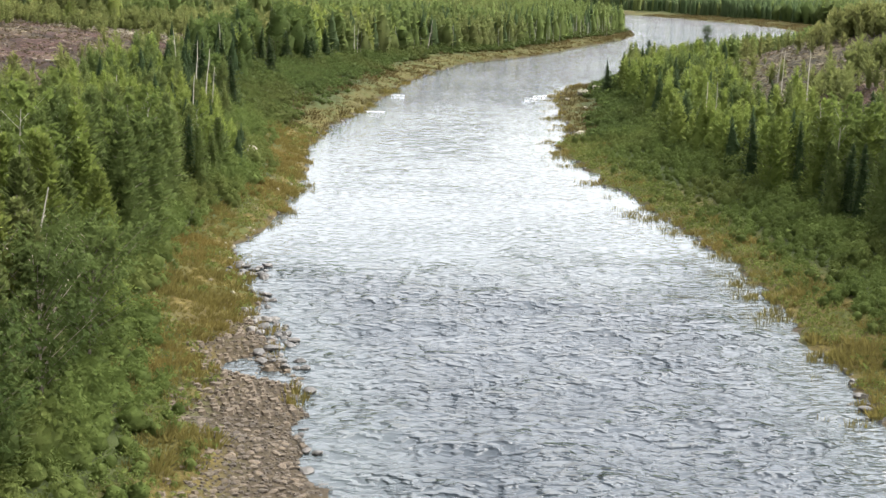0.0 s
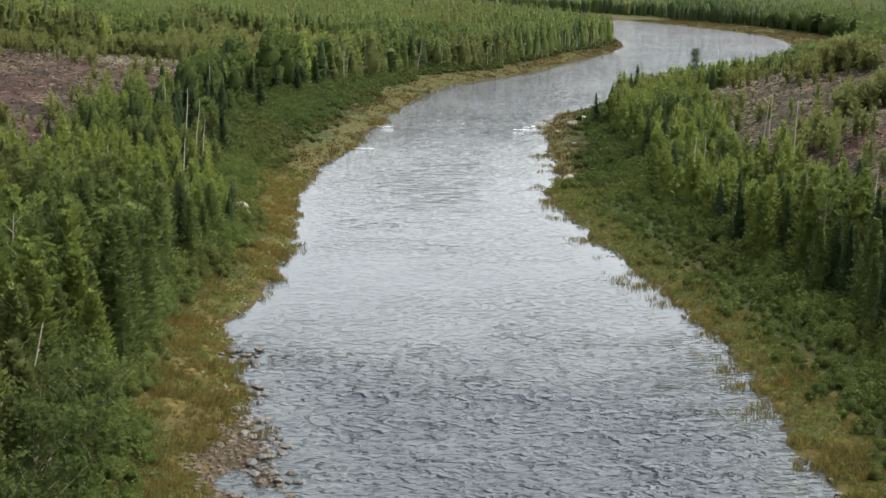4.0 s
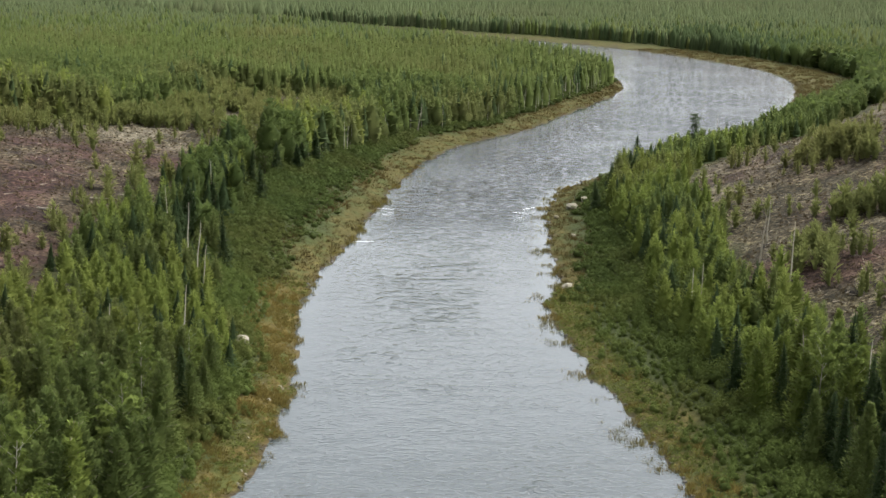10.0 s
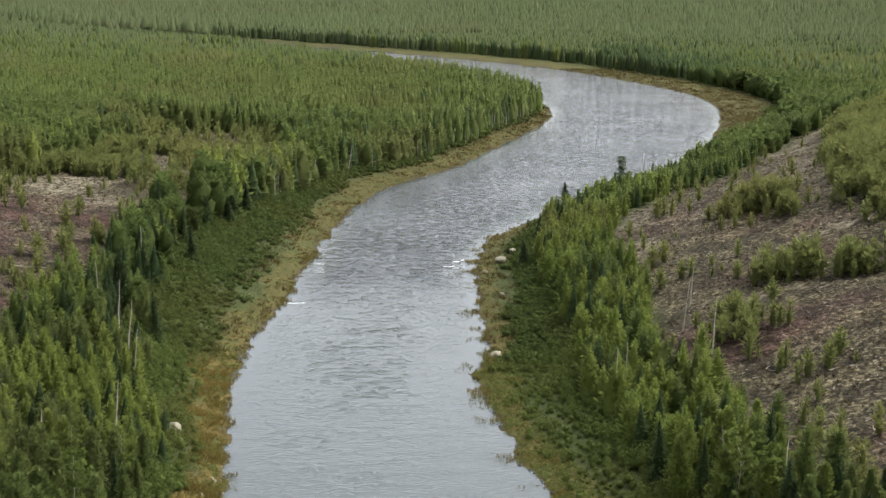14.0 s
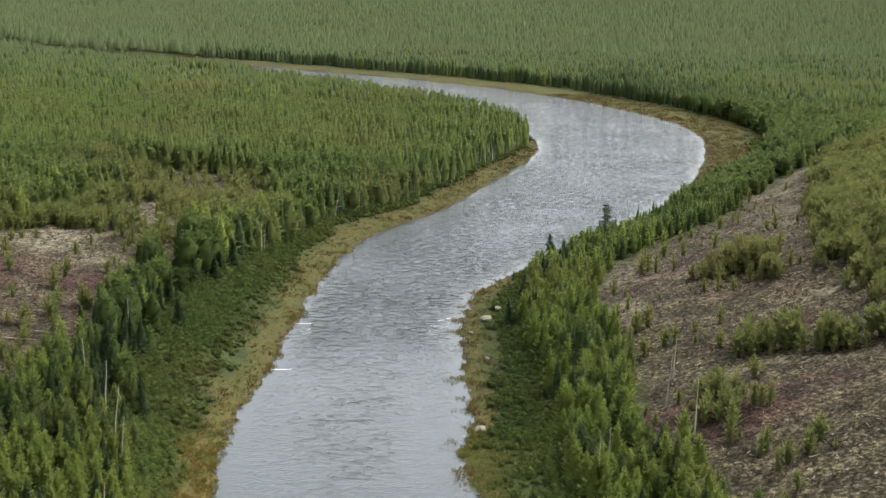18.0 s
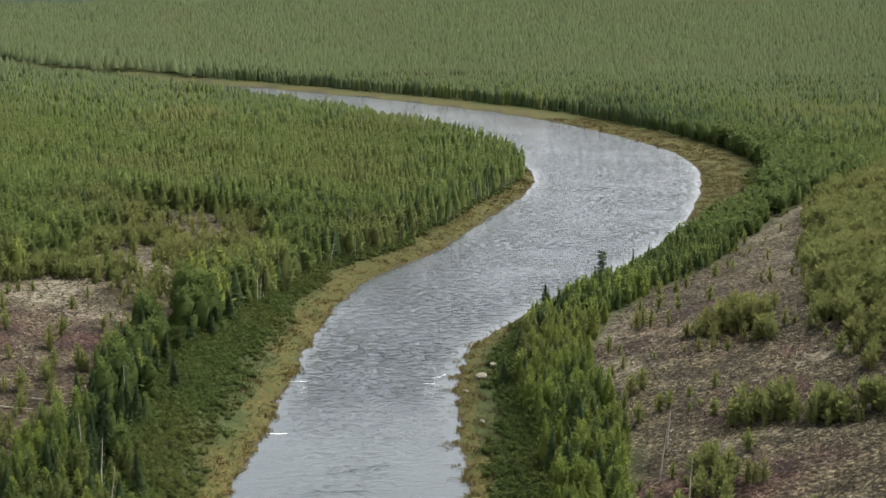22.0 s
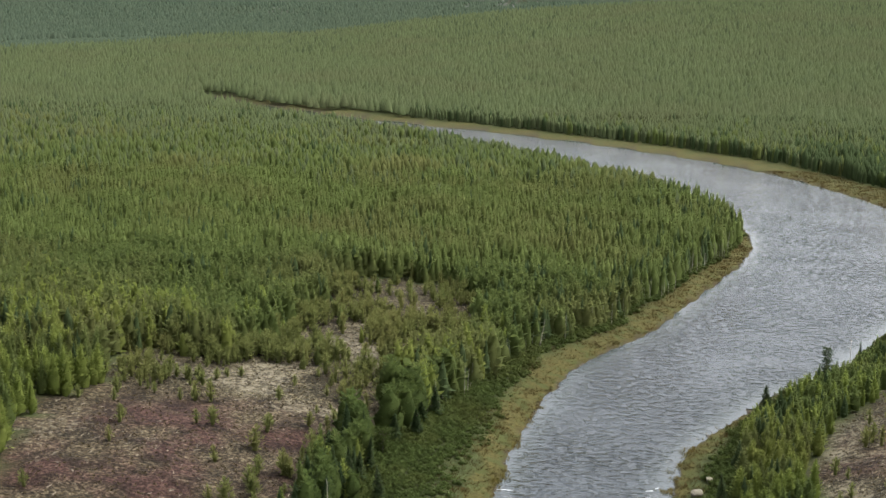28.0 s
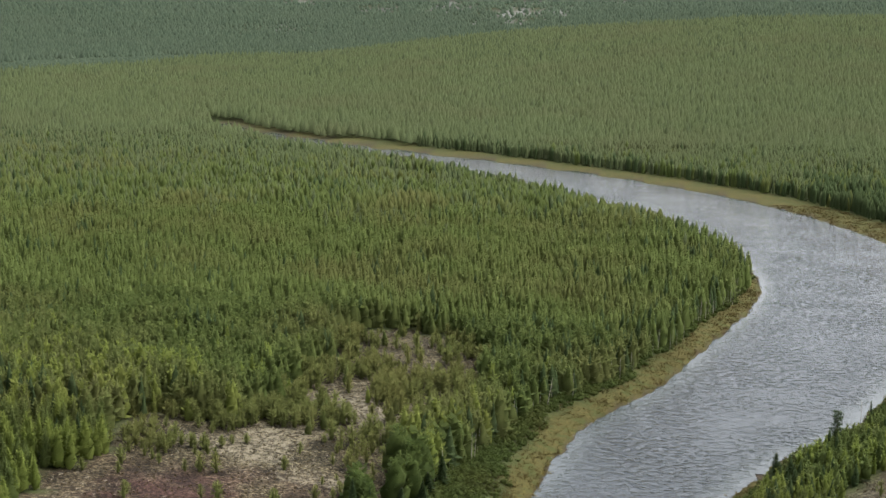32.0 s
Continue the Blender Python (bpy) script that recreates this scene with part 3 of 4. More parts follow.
def bullet(kind, h, r, rings, points, rng):
    """A lumpy pointed crown: uneven rings of boughs up to a tip."""
    low = {"larch": 0.05, "spruce": 0.04, "birch": 0.12, "sapling": 0.06, "alder": 0.06}[kind]
    t = low + (0.96 - low) * (np.arange(rings) / rings) ** 0.9
    full = np.sin(np.pi * np.clip(t * 0.75 + 0.22, 0, 1)) ** 0.7 if kind in ("birch", "alder") else (1 - t) ** (0.95 if kind == "spruce" else 0.88)
    k = np.arange(points)
    a = (k + rng.uniform(-0.35, 0.35, (rings, points))) * 2 * np.pi / points + 0.5 * np.arange(rings)[:, None]
    full = full * np.minimum(1, 0.6 + 2.6 * (t - low))
    rad = r * full[:, None] * rng.uniform(0.72, 1.2, (rings, points))
    z = (t[:, None] + rng.uniform(-0.45, 0.45, (rings, points)) * (1 - low) / rings * 0.8) * h
    v = np.stack([np.cos(a) * rad, np.sin(a) * rad, z], -1).reshape(-1, 3)
    tip = np.array([[*rng.normal(0, 0.06 * r, 2), h]])
    i = np.arange(rings - 1)[:, None] * points
    f = np.stack([i + k, i + (k + 1) % points, i + points + (k + 1) % points, i + points + k], -1).reshape(-1, 4)
    last = (rings - 1) * points
    cap = np.stack([last + k, last + (k + 1) % points, np.full(points, last + points), np.full(points, last + points)], 1)
    return np.concatenate([v, tip]), np.concatenate([f, cap])


def crown_tree(kind, h, r, rings, points, count, rng, core=1.0, bough=0.42):
    """A far tree: a lumpy crown with boughs that stand out of it."""
    body = bullet(kind, h * (0.94 if count else 1), r * core, rings, points, rng)
    return joined([body, frond_tree(kind, h, r * 1.12, count, rng, bough)]) if count else body


def tree_kind(kind, h, r, limb_count, per_limb, size, leaf, bark, rng):
    """Meshes of one tree: trunk with limbs, and a crown of boughs or, on a leaf tree, of sprays along them."""
    v, f, lean = stem(h * 0.98, 0.04 + 0.008 * h, 0.012, 7, 9, 0.010, rng)
    foot, way, reach = limbs_of(kind, h, r, limb_count, rng)
    foot[:, :2] += lean[np.minimum((foot[:, 2] / h * 9).astype(int), 9)]
    pieces = [(v, f)] + [rod(a, a + w * q * 0.9, 0.028, 0.006, 3) for a, w, q in zip(foot, way, reach)]
    wood = mesh_from(kind + "_trunk", *joined(pieces), [bark], smooth=True)
    if kind != "birch":
        crown = crown_tree(kind, h, r, 7, 8, limb_count * per_limb, rng, 0.5, size)
        return wood, mesh_from(kind + "_crown", crown[0], triangles(crown[1]), [leaf])
    k = np.repeat(np.arange(limb_count), per_limb)
    n = len(k)
    q = rng.random(n) ** 0.6
    side = np.stack([-way[k, 1], way[k, 0], np.zeros(n)], 1) * (rng.normal(0, 0.22, n) * (1.15 - q * 0.6) * reach[k])[:, None]
    c = foot[k] + way[k] * (reach[k] * q)[:, None] + side + np.stack([0 * q, 0 * q, -0.05 * reach[k] * q**2 + rng.normal(0, 0.05 * r, n)], 1)
    s = size * rng.uniform(0.6, 1.35, n)
    crown_v, crown_f = sprays_on(c, way[k], s, rng)
    return wood, mesh_from(kind + "_crown", crown_v, crown_f, [leaf])


def grow(name, meshes, label, category, group):
    ob = tagged(new(name), label, category, group)
    part("trunk", meshes[0], ob)
    part("crown", meshes[1], ob)
    return ob


def scatter(x0, x1, y0, y1, step, rng):
    """Places on a shaken grid."""
    a, b = np.meshgrid(np.arange(x0, x1, step), np.arange(y0, y1, step))
    a[1::2] += step / 2
    return a.ravel() + rng.uniform(-0.48, 0.48, a.size) * step, b.ravel() + rng.uniform(-0.48, 0.48, a.size) * step


def tree_line(x, y):
    """Metres from the water at which the trees begin."""
    _, left = shore(x, y)
    w = np.where(left, np.interp(y, [60, 90, 140, 190, 217, 255, 275, 300, 350, 400, 480, 560, 620], [13, 10, 6, 11, 16, 23, 24, 18, 13, 11, 9, 4, 3]),
                 np.interp(y, [90, 123, 180, 225, 250, 290, 330, 420, 450, 480, 560, 650, 760, 900], [10.5, 10.5, 12, 14, 12.5, 11, 5, 5, 9, 20, 25, 24, 25, 24]))
    w = np.where(y > 1040, 9, w)
    return w + 2.5 * (bumps(x, y, 6, 51) - 0.5)


def stature(x, y):
    """How tall the wood stands there, against ten metres and a half."""
    _, left = shore(x, y)
    s = np.where(left, np.interp(y, [60, 105, 130, 150, 180, 205, 230, 290, 360, 450], [1.0, 0.92, 0.70, 0.52, 0.44, 0.52, 0.8, 0.95, 0.95, 0.88]),
                 np.interp(y, [90, 150, 250, 290, 320, 420, 480, 560], [0.92, 0.76, 0.66, 0.64, 0.5, 0.55, 0.8, 0.9]))
    s = s * np.where((x < 0) & (y > 285) & (clearing(x, y) > 0.5), 0.55, 1.0)
    return s * (0.8 + 0.4 * bumps(x, y, 17, 91))


def in_view(x, y, spare=3.0):
    side = np.degrees(np.arctan2(x, np.maximum(y, 1)))
    return (side > -23.5 - spare) & (side < 21.5 + spare)


def wooded(x, y, rng):
    d, _ = shore(x, y)
    bare = clearing(x, y)
    return (d > tree_line(x, y)) & (rng.random(len(x)) > bare * (1.6 - 0.63 * ease(290, 320, y) * (x < 0))) & in_view(x, y)


SPECIES = {
    "larch": (LARCH, BARK, 2.4, "green larch with feathery needles and a thin dark trunk", "larch"),
    "birch": (BIRCH, PALE_BARK, 2.2, "bright green birch with a pale trunk and loose crown", "birch"),
    "spruce": (SPRUCE, BARK, 2.2, "dark green spruce with drooping tiers of branches", "spruce"),
}


def pick_kind(x, y, rng):
    """0 larch, 1 birch, 2 spruce: spruces and birches stand along the water."""
    d, left = shore(x, y)
    edge = 1 - ease(4, 16, d - tree_line(x, y))
    u = np.maximum(rng.random(len(x)) + 0.25 * (bumps(x, y, 30, 61) - 0.5), 0.001)
    birch, spruce = np.where(y < 150, 0.03 + 0.03 * edge, 0.0), 0.05 + 0.14 * edge
    birch, spruce = birch + np.where(left & (y < 93), 0.05, 0), np.where(left & (y < 135), 0.0, spruce) + np.where(~left & (y < 165), 0.08, 0)
    spruce = spruce + np.where(left, 0.42 * edge * ease(195, 225, y) * (1 - ease(290, 320, y)), 0)
    spruce = spruce + np.where(left, 0, 0.75 * (1 - ease(50, 100, d)) * ease(610, 670, y) * (1 - ease(860, 930, y)) * ease(110, 135, x))
    k = np.where(u < birch, 1, np.where(u < birch + spruce, 2, 0))
    alder = np.where(left, 0.3 * edge * ease(205, 235, y) * (1 - ease(300, 330, y)), 0.8 * (1 - ease(25, 70, d)) * ease(385, 430, y) * (1 - ease(640, 720, y)))
    return np.where(rng.random(len(x)) < alder, 4, k)


# near trees, each a thing of its own
rng = np.random.default_rng(11)
models = {k: [] for k in SPECIES}
for k, (leaf, bark, r, label, cat) in SPECIES.items():
    for i in range(4):
        h = 10.5 + rng.uniform(-1.2, 1.2)
        models[k].append((h, tree_kind(k, h, r * rng.uniform(0.9, 1.15), 40, 64 if k == "birch" else 46, 0.75 if k == "birch" else 0.11, leaf, bark, rng)))
models["bright_larch"] = [(10.5, tree_kind("larch", 10.5, 2.5 * rng.uniform(0.9, 1.15), 40, 48, 0.12, BRIGHT_LARCH, BARK, rng)) for _ in range(4)]
models["alder"] = [(6.0, tree_kind("birch", 6.0, 2.3 * rng.uniform(0.9, 1.15), 44, 70, 0.5, ALDER, BARK, rng)) for _ in range(4)]
SPECIES["alder"] = (ALDER, BARK, 2.3, "dark green bushy alder under the taller larches", "alder")
SPECIES["bright_larch"] = (BRIGHT_LARCH, BARK, 2.2, "light yellow-green larch with feathery needles", "larch")
tx, ty = scatter(-50, 66, 52, 190, 2.7, rng)
ok = wooded(tx, ty, rng) & ~((tx > 0) & (clearing(tx, ty) > 0.3))
tx, ty = tx[ok], ty[ok]
is_near = np.where(tx < 0, ty < 92, ty < 128)
nx_, ny_ = tx[is_near], ty[is_near]
kinds = pick_kind(nx_, ny_, rng)
nz_ = land(nx_, ny_)
first = {}
for x, y, z, k, tall in zip(nx_, ny_, nz_, kinds, stature(nx_, ny_)):
    name = ("larch", "birch", "spruce")[k]
    v = int(rng.integers(0, 4))
    if name == "larch" and x < 0 and rng.random() < (0.25 if y < 72 else 0.8):
        name = "bright_larch"
    if x < 0 and y < 78 and rng.random() < 0.4:
        name = "alder"
    tilt = pose(x, y, z - 0.1, rng.normal(0, 2), rng.normal(0, 2), rng.uniform(0, 360)) @ Matrix.Diagonal((*([rng.uniform(0.75, 1.18) * tall] * 3), 1))
    if (name, v) not in first:
        s = SPECIES[name]
        first[name, v] = grow(name + "_tree", models[name][v][1], s[3], s[4], s[4] + ("s" if name in ("spruce", "alder") else "es") + " on the river bank")
        first[name, v].matrix_basis = tilt
    else:
        ob = copy_thing(first[name, v], Matrix())
        ob.matrix_basis = tilt
print("near trees", len(nx_))

# the woods further off
def plant(models, x, y, z, which, size, rng):
    """Copies of model meshes at many places, as one array of vertices and faces."""
    out, at = [], 0
    for i, (v, f) in enumerate(models):
        m = which == i
        if not m.any():
            continue
        a, s = rng.uniform(0, 2 * np.pi, m.sum()), size[m]
        c, n = np.cos(a)[:, None], np.sin(a)[:, None]
        lean = rng.normal(0, 0.03, (m.sum(), 2))
        wide = rng.uniform(0.85, 1.15, m.sum())[:, None]
        px = (v[:, 0] * c - v[:, 1] * n) * s[:, None] * wide + x[m][:, None] + v[:, 2] * lean[:, :1]
        py = (v[:, 0] * n + v[:, 1] * c) * s[:, None] * wide + y[m][:, None] + v[:, 2] * lean[:, 1:]
        pz = v[:, 2] * s[:, None] + z[m][:, None] - 0.1
        out.append((np.stack([px, py, pz], -1).reshape(-1, 3), (f[None] + (np.arange(m.sum()) * len(v))[:, None, None]).reshape(-1, f.shape[1])))
    return joined(out)


def stand(name, label, x, y, kinds, mats, rings, points, boughs, rng, broad=1.0, core=1.0, bough=0.42):
    """A wood of many trees, one mesh for each kind."""
    z = land(x, y)
    size = (0.72 + 0.4 * rng.random(len(x))) * stature(x, y)
    for k, (kind, leaf) in enumerate(mats):
        m = kinds == k
        if not m.any():
            continue
        made = []
        for i in range(5):
            r = BREADTH[kind] * broad * rng.uniform(0.85, 1.12)
            v, f = crown_tree(kind, 10.5, r, rings, points, boughs, rng, core, bough)
            made.append((v, triangles(f)))
        v, f = plant(made, x[m], y[m], z[m], rng.integers(0, 5, m.sum()), size[m], rng)
        stuff(kind + name, mesh_from(kind + name, v, f, [leaf], smooth=True), label[k], "forest")


BREADTH = {"larch": 2.4, "birch": 2.4, "spruce": 2.3, "alder": 2.8}
KINDS = (("larch", LARCH), ("birch", BIRCH), ("spruce", SPRUCE), ("larch", BRIGHT_LARCH), ("alder", ALDER))
LABELS = ("dense young green larch forest behind the bank", "birches mixed into the larch forest", "dark spruces along the forest edge", "yellow-green larches among the darker ones", "dark bushy alders along the river bank")
rng = np.random.default_rng(12)
mx, my = scatter(-190, 180, 88, 430, 2.25, rng)
ok = wooded(mx, my, rng) & ~((my < 190) & np.where(mx < 0, my < 92, my < 128))
ok &= (my > 300) | (rng.random(len(mx)) < np.where(mx > 0, 0.95, 0.8))
mx, my = mx[ok], my[ok]
mid_kinds = pick_kind(mx, my, rng)
sunny = rng.random(len(mx)) < np.where(mx > 0, 0.55, 0.3) + np.where(mx > 0, 0.38, 0.58) * (bumps(mx, my, 9, 66) > 0.5)
sunny &= rng.random(len(mx)) < (1 - ease(250, 400, my)) * (1 - 0.85 * (mx < 0) * ease(90, 105, my) * (1 - ease(130, 155, my)))
mid_kinds = np.where((mid_kinds == 0) & sunny, 3, mid_kinds)
close = my < min(150.0, np.sort(my[mid_kinds == 0])[285])


def light_kind(kind, rng):
    """Meshes of a slighter tree."""
    return tree_kind(kind, 10.5, SPECIES[kind][2] * rng.uniform(0.85, 1.1), 20, 50 if kind == "birch" else 42, 0.95 if kind == "birch" else 0.14, SPECIES[kind][0], SPECIES[kind][1], rng)


slight = {k: [light_kind(k, rng) for _ in range(5)] for k in ("larch", "birch", "spruce")}
slight["bright_larch"] = [tree_kind("larch", 10.5, 2.4 * rng.uniform(0.9, 1.1), 20, 42, 0.14, BRIGHT_LARCH, BARK, rng) for _ in range(4)]
cx, cy = mx[close], my[close]
near_first = np.argsort(cy)
cx, cy = cx[near_first], cy[near_first]
kinds = mid_kinds[close][near_first]
first = {}
for x, y, z, k, tall in zip(cx, cy, land(cx, cy), kinds, stature(cx, cy)):
    name, v = ("larch", "birch", "spruce", "bright_larch", "birch")[k], int(rng.integers(0, 4))
    s = (0.55 + 0.65 * math.sqrt(rng.random())) * tall
    wide = s * max(1.0, 1.3 - 0.3 * tall)
    m = pose(x, y, z - 0.1, rng.normal(0, 2.5), rng.normal(0, 2.5), rng.uniform(0, 360)) @ Matrix.Diagonal((wide * rng.uniform(0.95, 1.2), wide * rng.uniform(0.95, 1.2), s, 1))
    if (name, v) not in first:
        label = {"larch": "young green larch in the dense bank wood", "birch": "young birch in the dense bank wood", "spruce": "young dark spruce in the dense bank wood", "bright_larch": "young yellow-green larch in the dense bank wood"}[name]
        first[name, v] = grow("young_" + name, slight[name][v], label, name.replace("bright_", ""), "young trees of the bank wood")
        ob = first[name, v]
    else:
        ob = copy_thing(first[name, v], Matrix())
    ob.matrix_basis = m
print("bank trees", len(cx))
mx, my, mid_kinds = mx[~close], my[~close], mid_kinds[~close]
close = my < 215
for bank, broad in ((mx < 0, 1.35), (mx >= 0, 1.3)):
    k = close & bank
    stand("_near_wood", LABELS, mx[k], my[k], mid_kinds[k], KINDS, 7, 8, 210, rng, broad, 0.74, 0.28)
mx, my, mid_kinds = mx[~close], my[~close], mid_kinds[~close]
close = my < 300
for bank, broad in ((mx < 0, 1.2), (mx >= 0, 1.3)):
    k = close & bank
    stand("_bank_wood", LABELS, mx[k], my[k], mid_kinds[k], KINDS, 6, 8, 150, rng, broad, 0.78, 0.28)
mx, my, mid_kinds = mx[~close], my[~close], mid_kinds[~close]
stand("_wood", LABELS, mx, my, mid_kinds, KINDS, 4, 6, 22, rng, 1.34, 0.88)

rng = np.random.default_rng(13)
for name, y0, y1, step, rings, boughs in (("_forest", 430, 650, 2.75, 3, 8), ("_far_forest", 650, 1000, 3.2, 2, 0)):
    fx, fy = scatter(-480, 430, y0, y1, step, rng)
    ok = wooded(fx, fy, rng)
    fx, fy = fx[ok], fy[ok]
    kinds = pick_kind(fx, fy, rng)
    # further off, more larches take the colour with haze mixed in
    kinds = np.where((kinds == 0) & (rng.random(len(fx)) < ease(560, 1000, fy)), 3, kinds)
    stand(name, LABELS[:3] + ("far larches, their green dulled for haze", LABELS[4]), fx, fy, kinds, KINDS[:3] + (("larch", HAZY_LARCH), KINDS[4]), rings, 5, boughs, rng, 1.25, 0.86 if boughs else 1.0)

# distant forest: small ragged spires out to the hills
rng = np.random.default_rng(14)


def spires(name, label, x, y, height, radius, leaf, rng):
    n, sides = len(x), 5
    a = rng.uniform(0, 6.28, n)[:, None] + np.arange(sides) * 2 * np.pi / sides
    r = (radius * rng.uniform(0.7, 1.2, n))[:, None] * rng.uniform(0.7, 1.25, (n, sides))
    z, h = land(x, y), height * rng.uniform(0.6, 1.2, n)
    ring = np.stack([x[:, None] + np.cos(a) * r, y[:, None] + np.sin(a) * r, (z + 0.15 * h)[:, None] + rng.uniform(-0.08, 0.08, (n, sides)) * h[:, None]], -1)
    top = np.stack([x, y, z + h], -1)[:, None]
    v = np.concatenate([ring, top], 1).reshape(-1, 3)
    k = np.arange(sides)
    f = np.stack([k, (k + 1) % sides, np.full(sides, sides)], 1)[None] + (np.arange(n) * (sides + 1))[:, None, None]
    stuff(name, mesh_from(name, v, f.reshape(-1, 3), [leaf], smooth=True), label, "forest")
    print(name, n)


def ring_of(r0, r1, step, behind=None, low=False):
    x, y = scatter(-r1 * 0.46, r1 * 0.42, r0 * 0.85, r1, step, rng)
    far, side = np.hypot(x, y), np.degrees(np.arctan2(x, np.maximum(y, 1)))
    past = far - rim_of(side)
    valley = (side < -4) & (past > 10) & (past < np.interp(side, [-16, -4], [340, 100]))
    ok = ~valley & (far > r0) & (far < r1) & in_view(x, y, 0.5) & (shore(x, y)[0] > tree_line(x, y)) & (y > 1000 if r0 < 1100 else y > 0)
    if behind is not None:
        ok &= (past > 0) == behind
    if low:
        ok = valley & in_view(x, y, 0.5)
    return x[ok], y[ok]


# the plain and the rim carry painted haze in their needles
x, y = ring_of(1000, 1600, 4.9)
spires("distant_forest", "distant dense larch forest on the plain", x, y, 11.5, 2.9, HAZY_LARCH, rng)
x, y = ring_of(1600, 2360, 5.6, False)
spires("forest_on_the_rim", "distant dense forest on a low rise", x, y, 11.5, 3.1, HAZY_LARCH, rng)
# scrub and forests behind the rim wear a painted haze tint
x, y = ring_of(1600, 2600, 7.0, low=True)
spires("valley_scrub", "low dark scrub in the far side valley", x, y, 3.5, 4.0, HAZY_FAR, rng)
x, y = ring_of(1700, 3300, 8.5, True)
bare_far = scars(x, y) > rng.random(len(x)) * 1.1 + 0.1
spires("plain_forest", "far forest on the plain behind the rise, tinted blue for haze", x[~bare_far], y[~bare_far], 11.5, 4.0, HAZY_FAR, rng)
x, y = ring_of(3300, 4400, 12)
bare_far = scars(x, y) > rng.random(len(x)) * 1.1 + 0.1
x, y = x[~bare_far], y[~bare_far]
spires("hill_forest", "far forest on the hills, tinted blue for haze", x, y, 12, 6.0, HAZY_FAR, rng)

# saplings on the heath
rng = np.random.default_rng(15)
sx, sy = scatter(-110, 225, 106, 500, 1.65, rng)
bare = clearing(sx, sy)
thicket = np.exp(-(((sx - 70.5) / 5.5) ** 2 + ((sy - 263) / 8) ** 2))
row = np.exp(-(((sy - 219 + (sx - 58)) / 4) ** 2)) * ease(56, 60, sx) * (1 - ease(92, 104, sx))
mass = ease(-4, 4, sx - np.interp(sy, [225, 247, 282, 371, 407, 480], [82, 82, 91, 117, 131, 150])) * ease(214, 228, sy)
clump = 1.3 * thicket + 1.2 * row + 0.85 * mass * (bumps(sx, sy, 9, 74) > 0.22)
clump += 0.10 * ease(0.72, 0.84, bumps(sx, sy, 11, 71)) + 0.9 * np.exp(-(((sx - 51) / 4.5) ** 2 + ((sy - 192) / 8) ** 2)) + 0.3 * np.exp(-(((sx - 50) / 6) ** 2 + ((sy - 142) / 16) ** 2)) + np.where(sx < 0, ease(276, 320, sy) * (0.06 + 0.5 * ease(0.48, 0.66, bumps(sx, sy, 11, 75))), 0) + 0.003
edge = np.exp(-(((shore(sx, sy)[0] - 33) / 5) ** 2)) * np.where(sx < 0, 0.16, 0.05)
ok = (bare > 0.4) & (rng.random(len(sx)) < np.clip(clump + edge, 0, 0.95)) & in_view(sx, sy)
sx, sy = sx[ok], sy[ok]
print("saplings", len(sx))
made = []
for i in range(6):
    v, f = joined([crown_tree("sapling", 4.2, rng.uniform(1.2, 1.8), 4, 6, 100, rng, 0.42, 0.5), stem(3.8, 0.05, 0.01, 3, 2, 0.01, rng)[:2]])
    made.append((v, triangles(f)))
size = rng.uniform(0.35, 1.08, len(sx)) * (1 + 0.45 * np.maximum(np.maximum(thicket, row), 0.7 * mass)[ok] + np.where(sx < 0, 0.3 * ease(290, 330, sy), 0)) * (0.8 + 0.5 * bumps(sx, sy, 12, 72))
v, f = plant(made, sx, sy, land(sx, sy), rng.integers(0, 6, len(sx)), size, rng)
stuff("larch_saplings", mesh_from("larch_saplings", v, f, [SAPLING], smooth=True), "thin yellow-green larch saplings on the heath slope", "saplings")

# willow scrub and sedge on the banks
rng = np.random.default_rng(16)


def bush(n, r, h, size, rng, up):
    """Sprays over a low mound."""
    lobes = 4
    b, p = rng.random(lobes) * 6.283, rng.uniform(0.2, 0.6, lobes) * r
    tall = h * rng.uniform(0.6, 1.05, lobes)
    k = rng.integers(0, lobes, n)
    a, q = rng.random(n) * 6.283, rng.random(n) ** 0.6
    rise = np.sqrt(1 - (q * 0.97) ** 2)
    deep = rng.uniform(0.8, 1.08, n)
    c = np.stack([np.cos(b)[k] * p[k] + np.cos(a) * q * r * 0.6 * deep, np.sin(b)[k] * p[k] + np.sin(a) * q * r * 0.6 * deep, tall[k] * (0.25 + 0.75 * rise) * deep], 1)
    way = unit(np.stack([np.cos(a) * q, np.sin(a) * q, rise * up], 1) + rng.normal(0, 0.3, (n, 3)))
    s = size * rng.uniform(0.6, 1.3, n)
    return shingles(c, way, s, s * 0.55, rng)


def scrub(name, label, places, n, r, h, size, leaf, up, rng, mound=True):
    x, y = places
    size_of = rng.uniform(0.6, 1.3, len(x))
    if mound:
        d, _ = shore(x, y)
        size_of = size_of * (np.where(y > 195, 0.95, 0.68) + 0.6 * ease(0.35, 1.0, d / tree_line(x, y))) * (0.75 + 0.5 * bumps(x, y, 3.5, 83))
    made = []
    for i in range(5):
        v, f = bush(n, r * 1.1, h * 1.1, size, rng, up)
        dome = bullet("alder", h * 0.62, r * 0.62, 3, 6, rng)
        made.append(joined([dome, (v, f)]) if mound else (v, f))
        made[-1] = (made[-1][0], triangles(made[-1][1]))
    v, f = plant(made, x, y, land(x, y), rng.integers(0, 5, len(x)), size_of, rng)
    stuff(name, mesh_from(name, v, f, [leaf], smooth=True), label, "scrub")
    print(name, len(x), len(f))


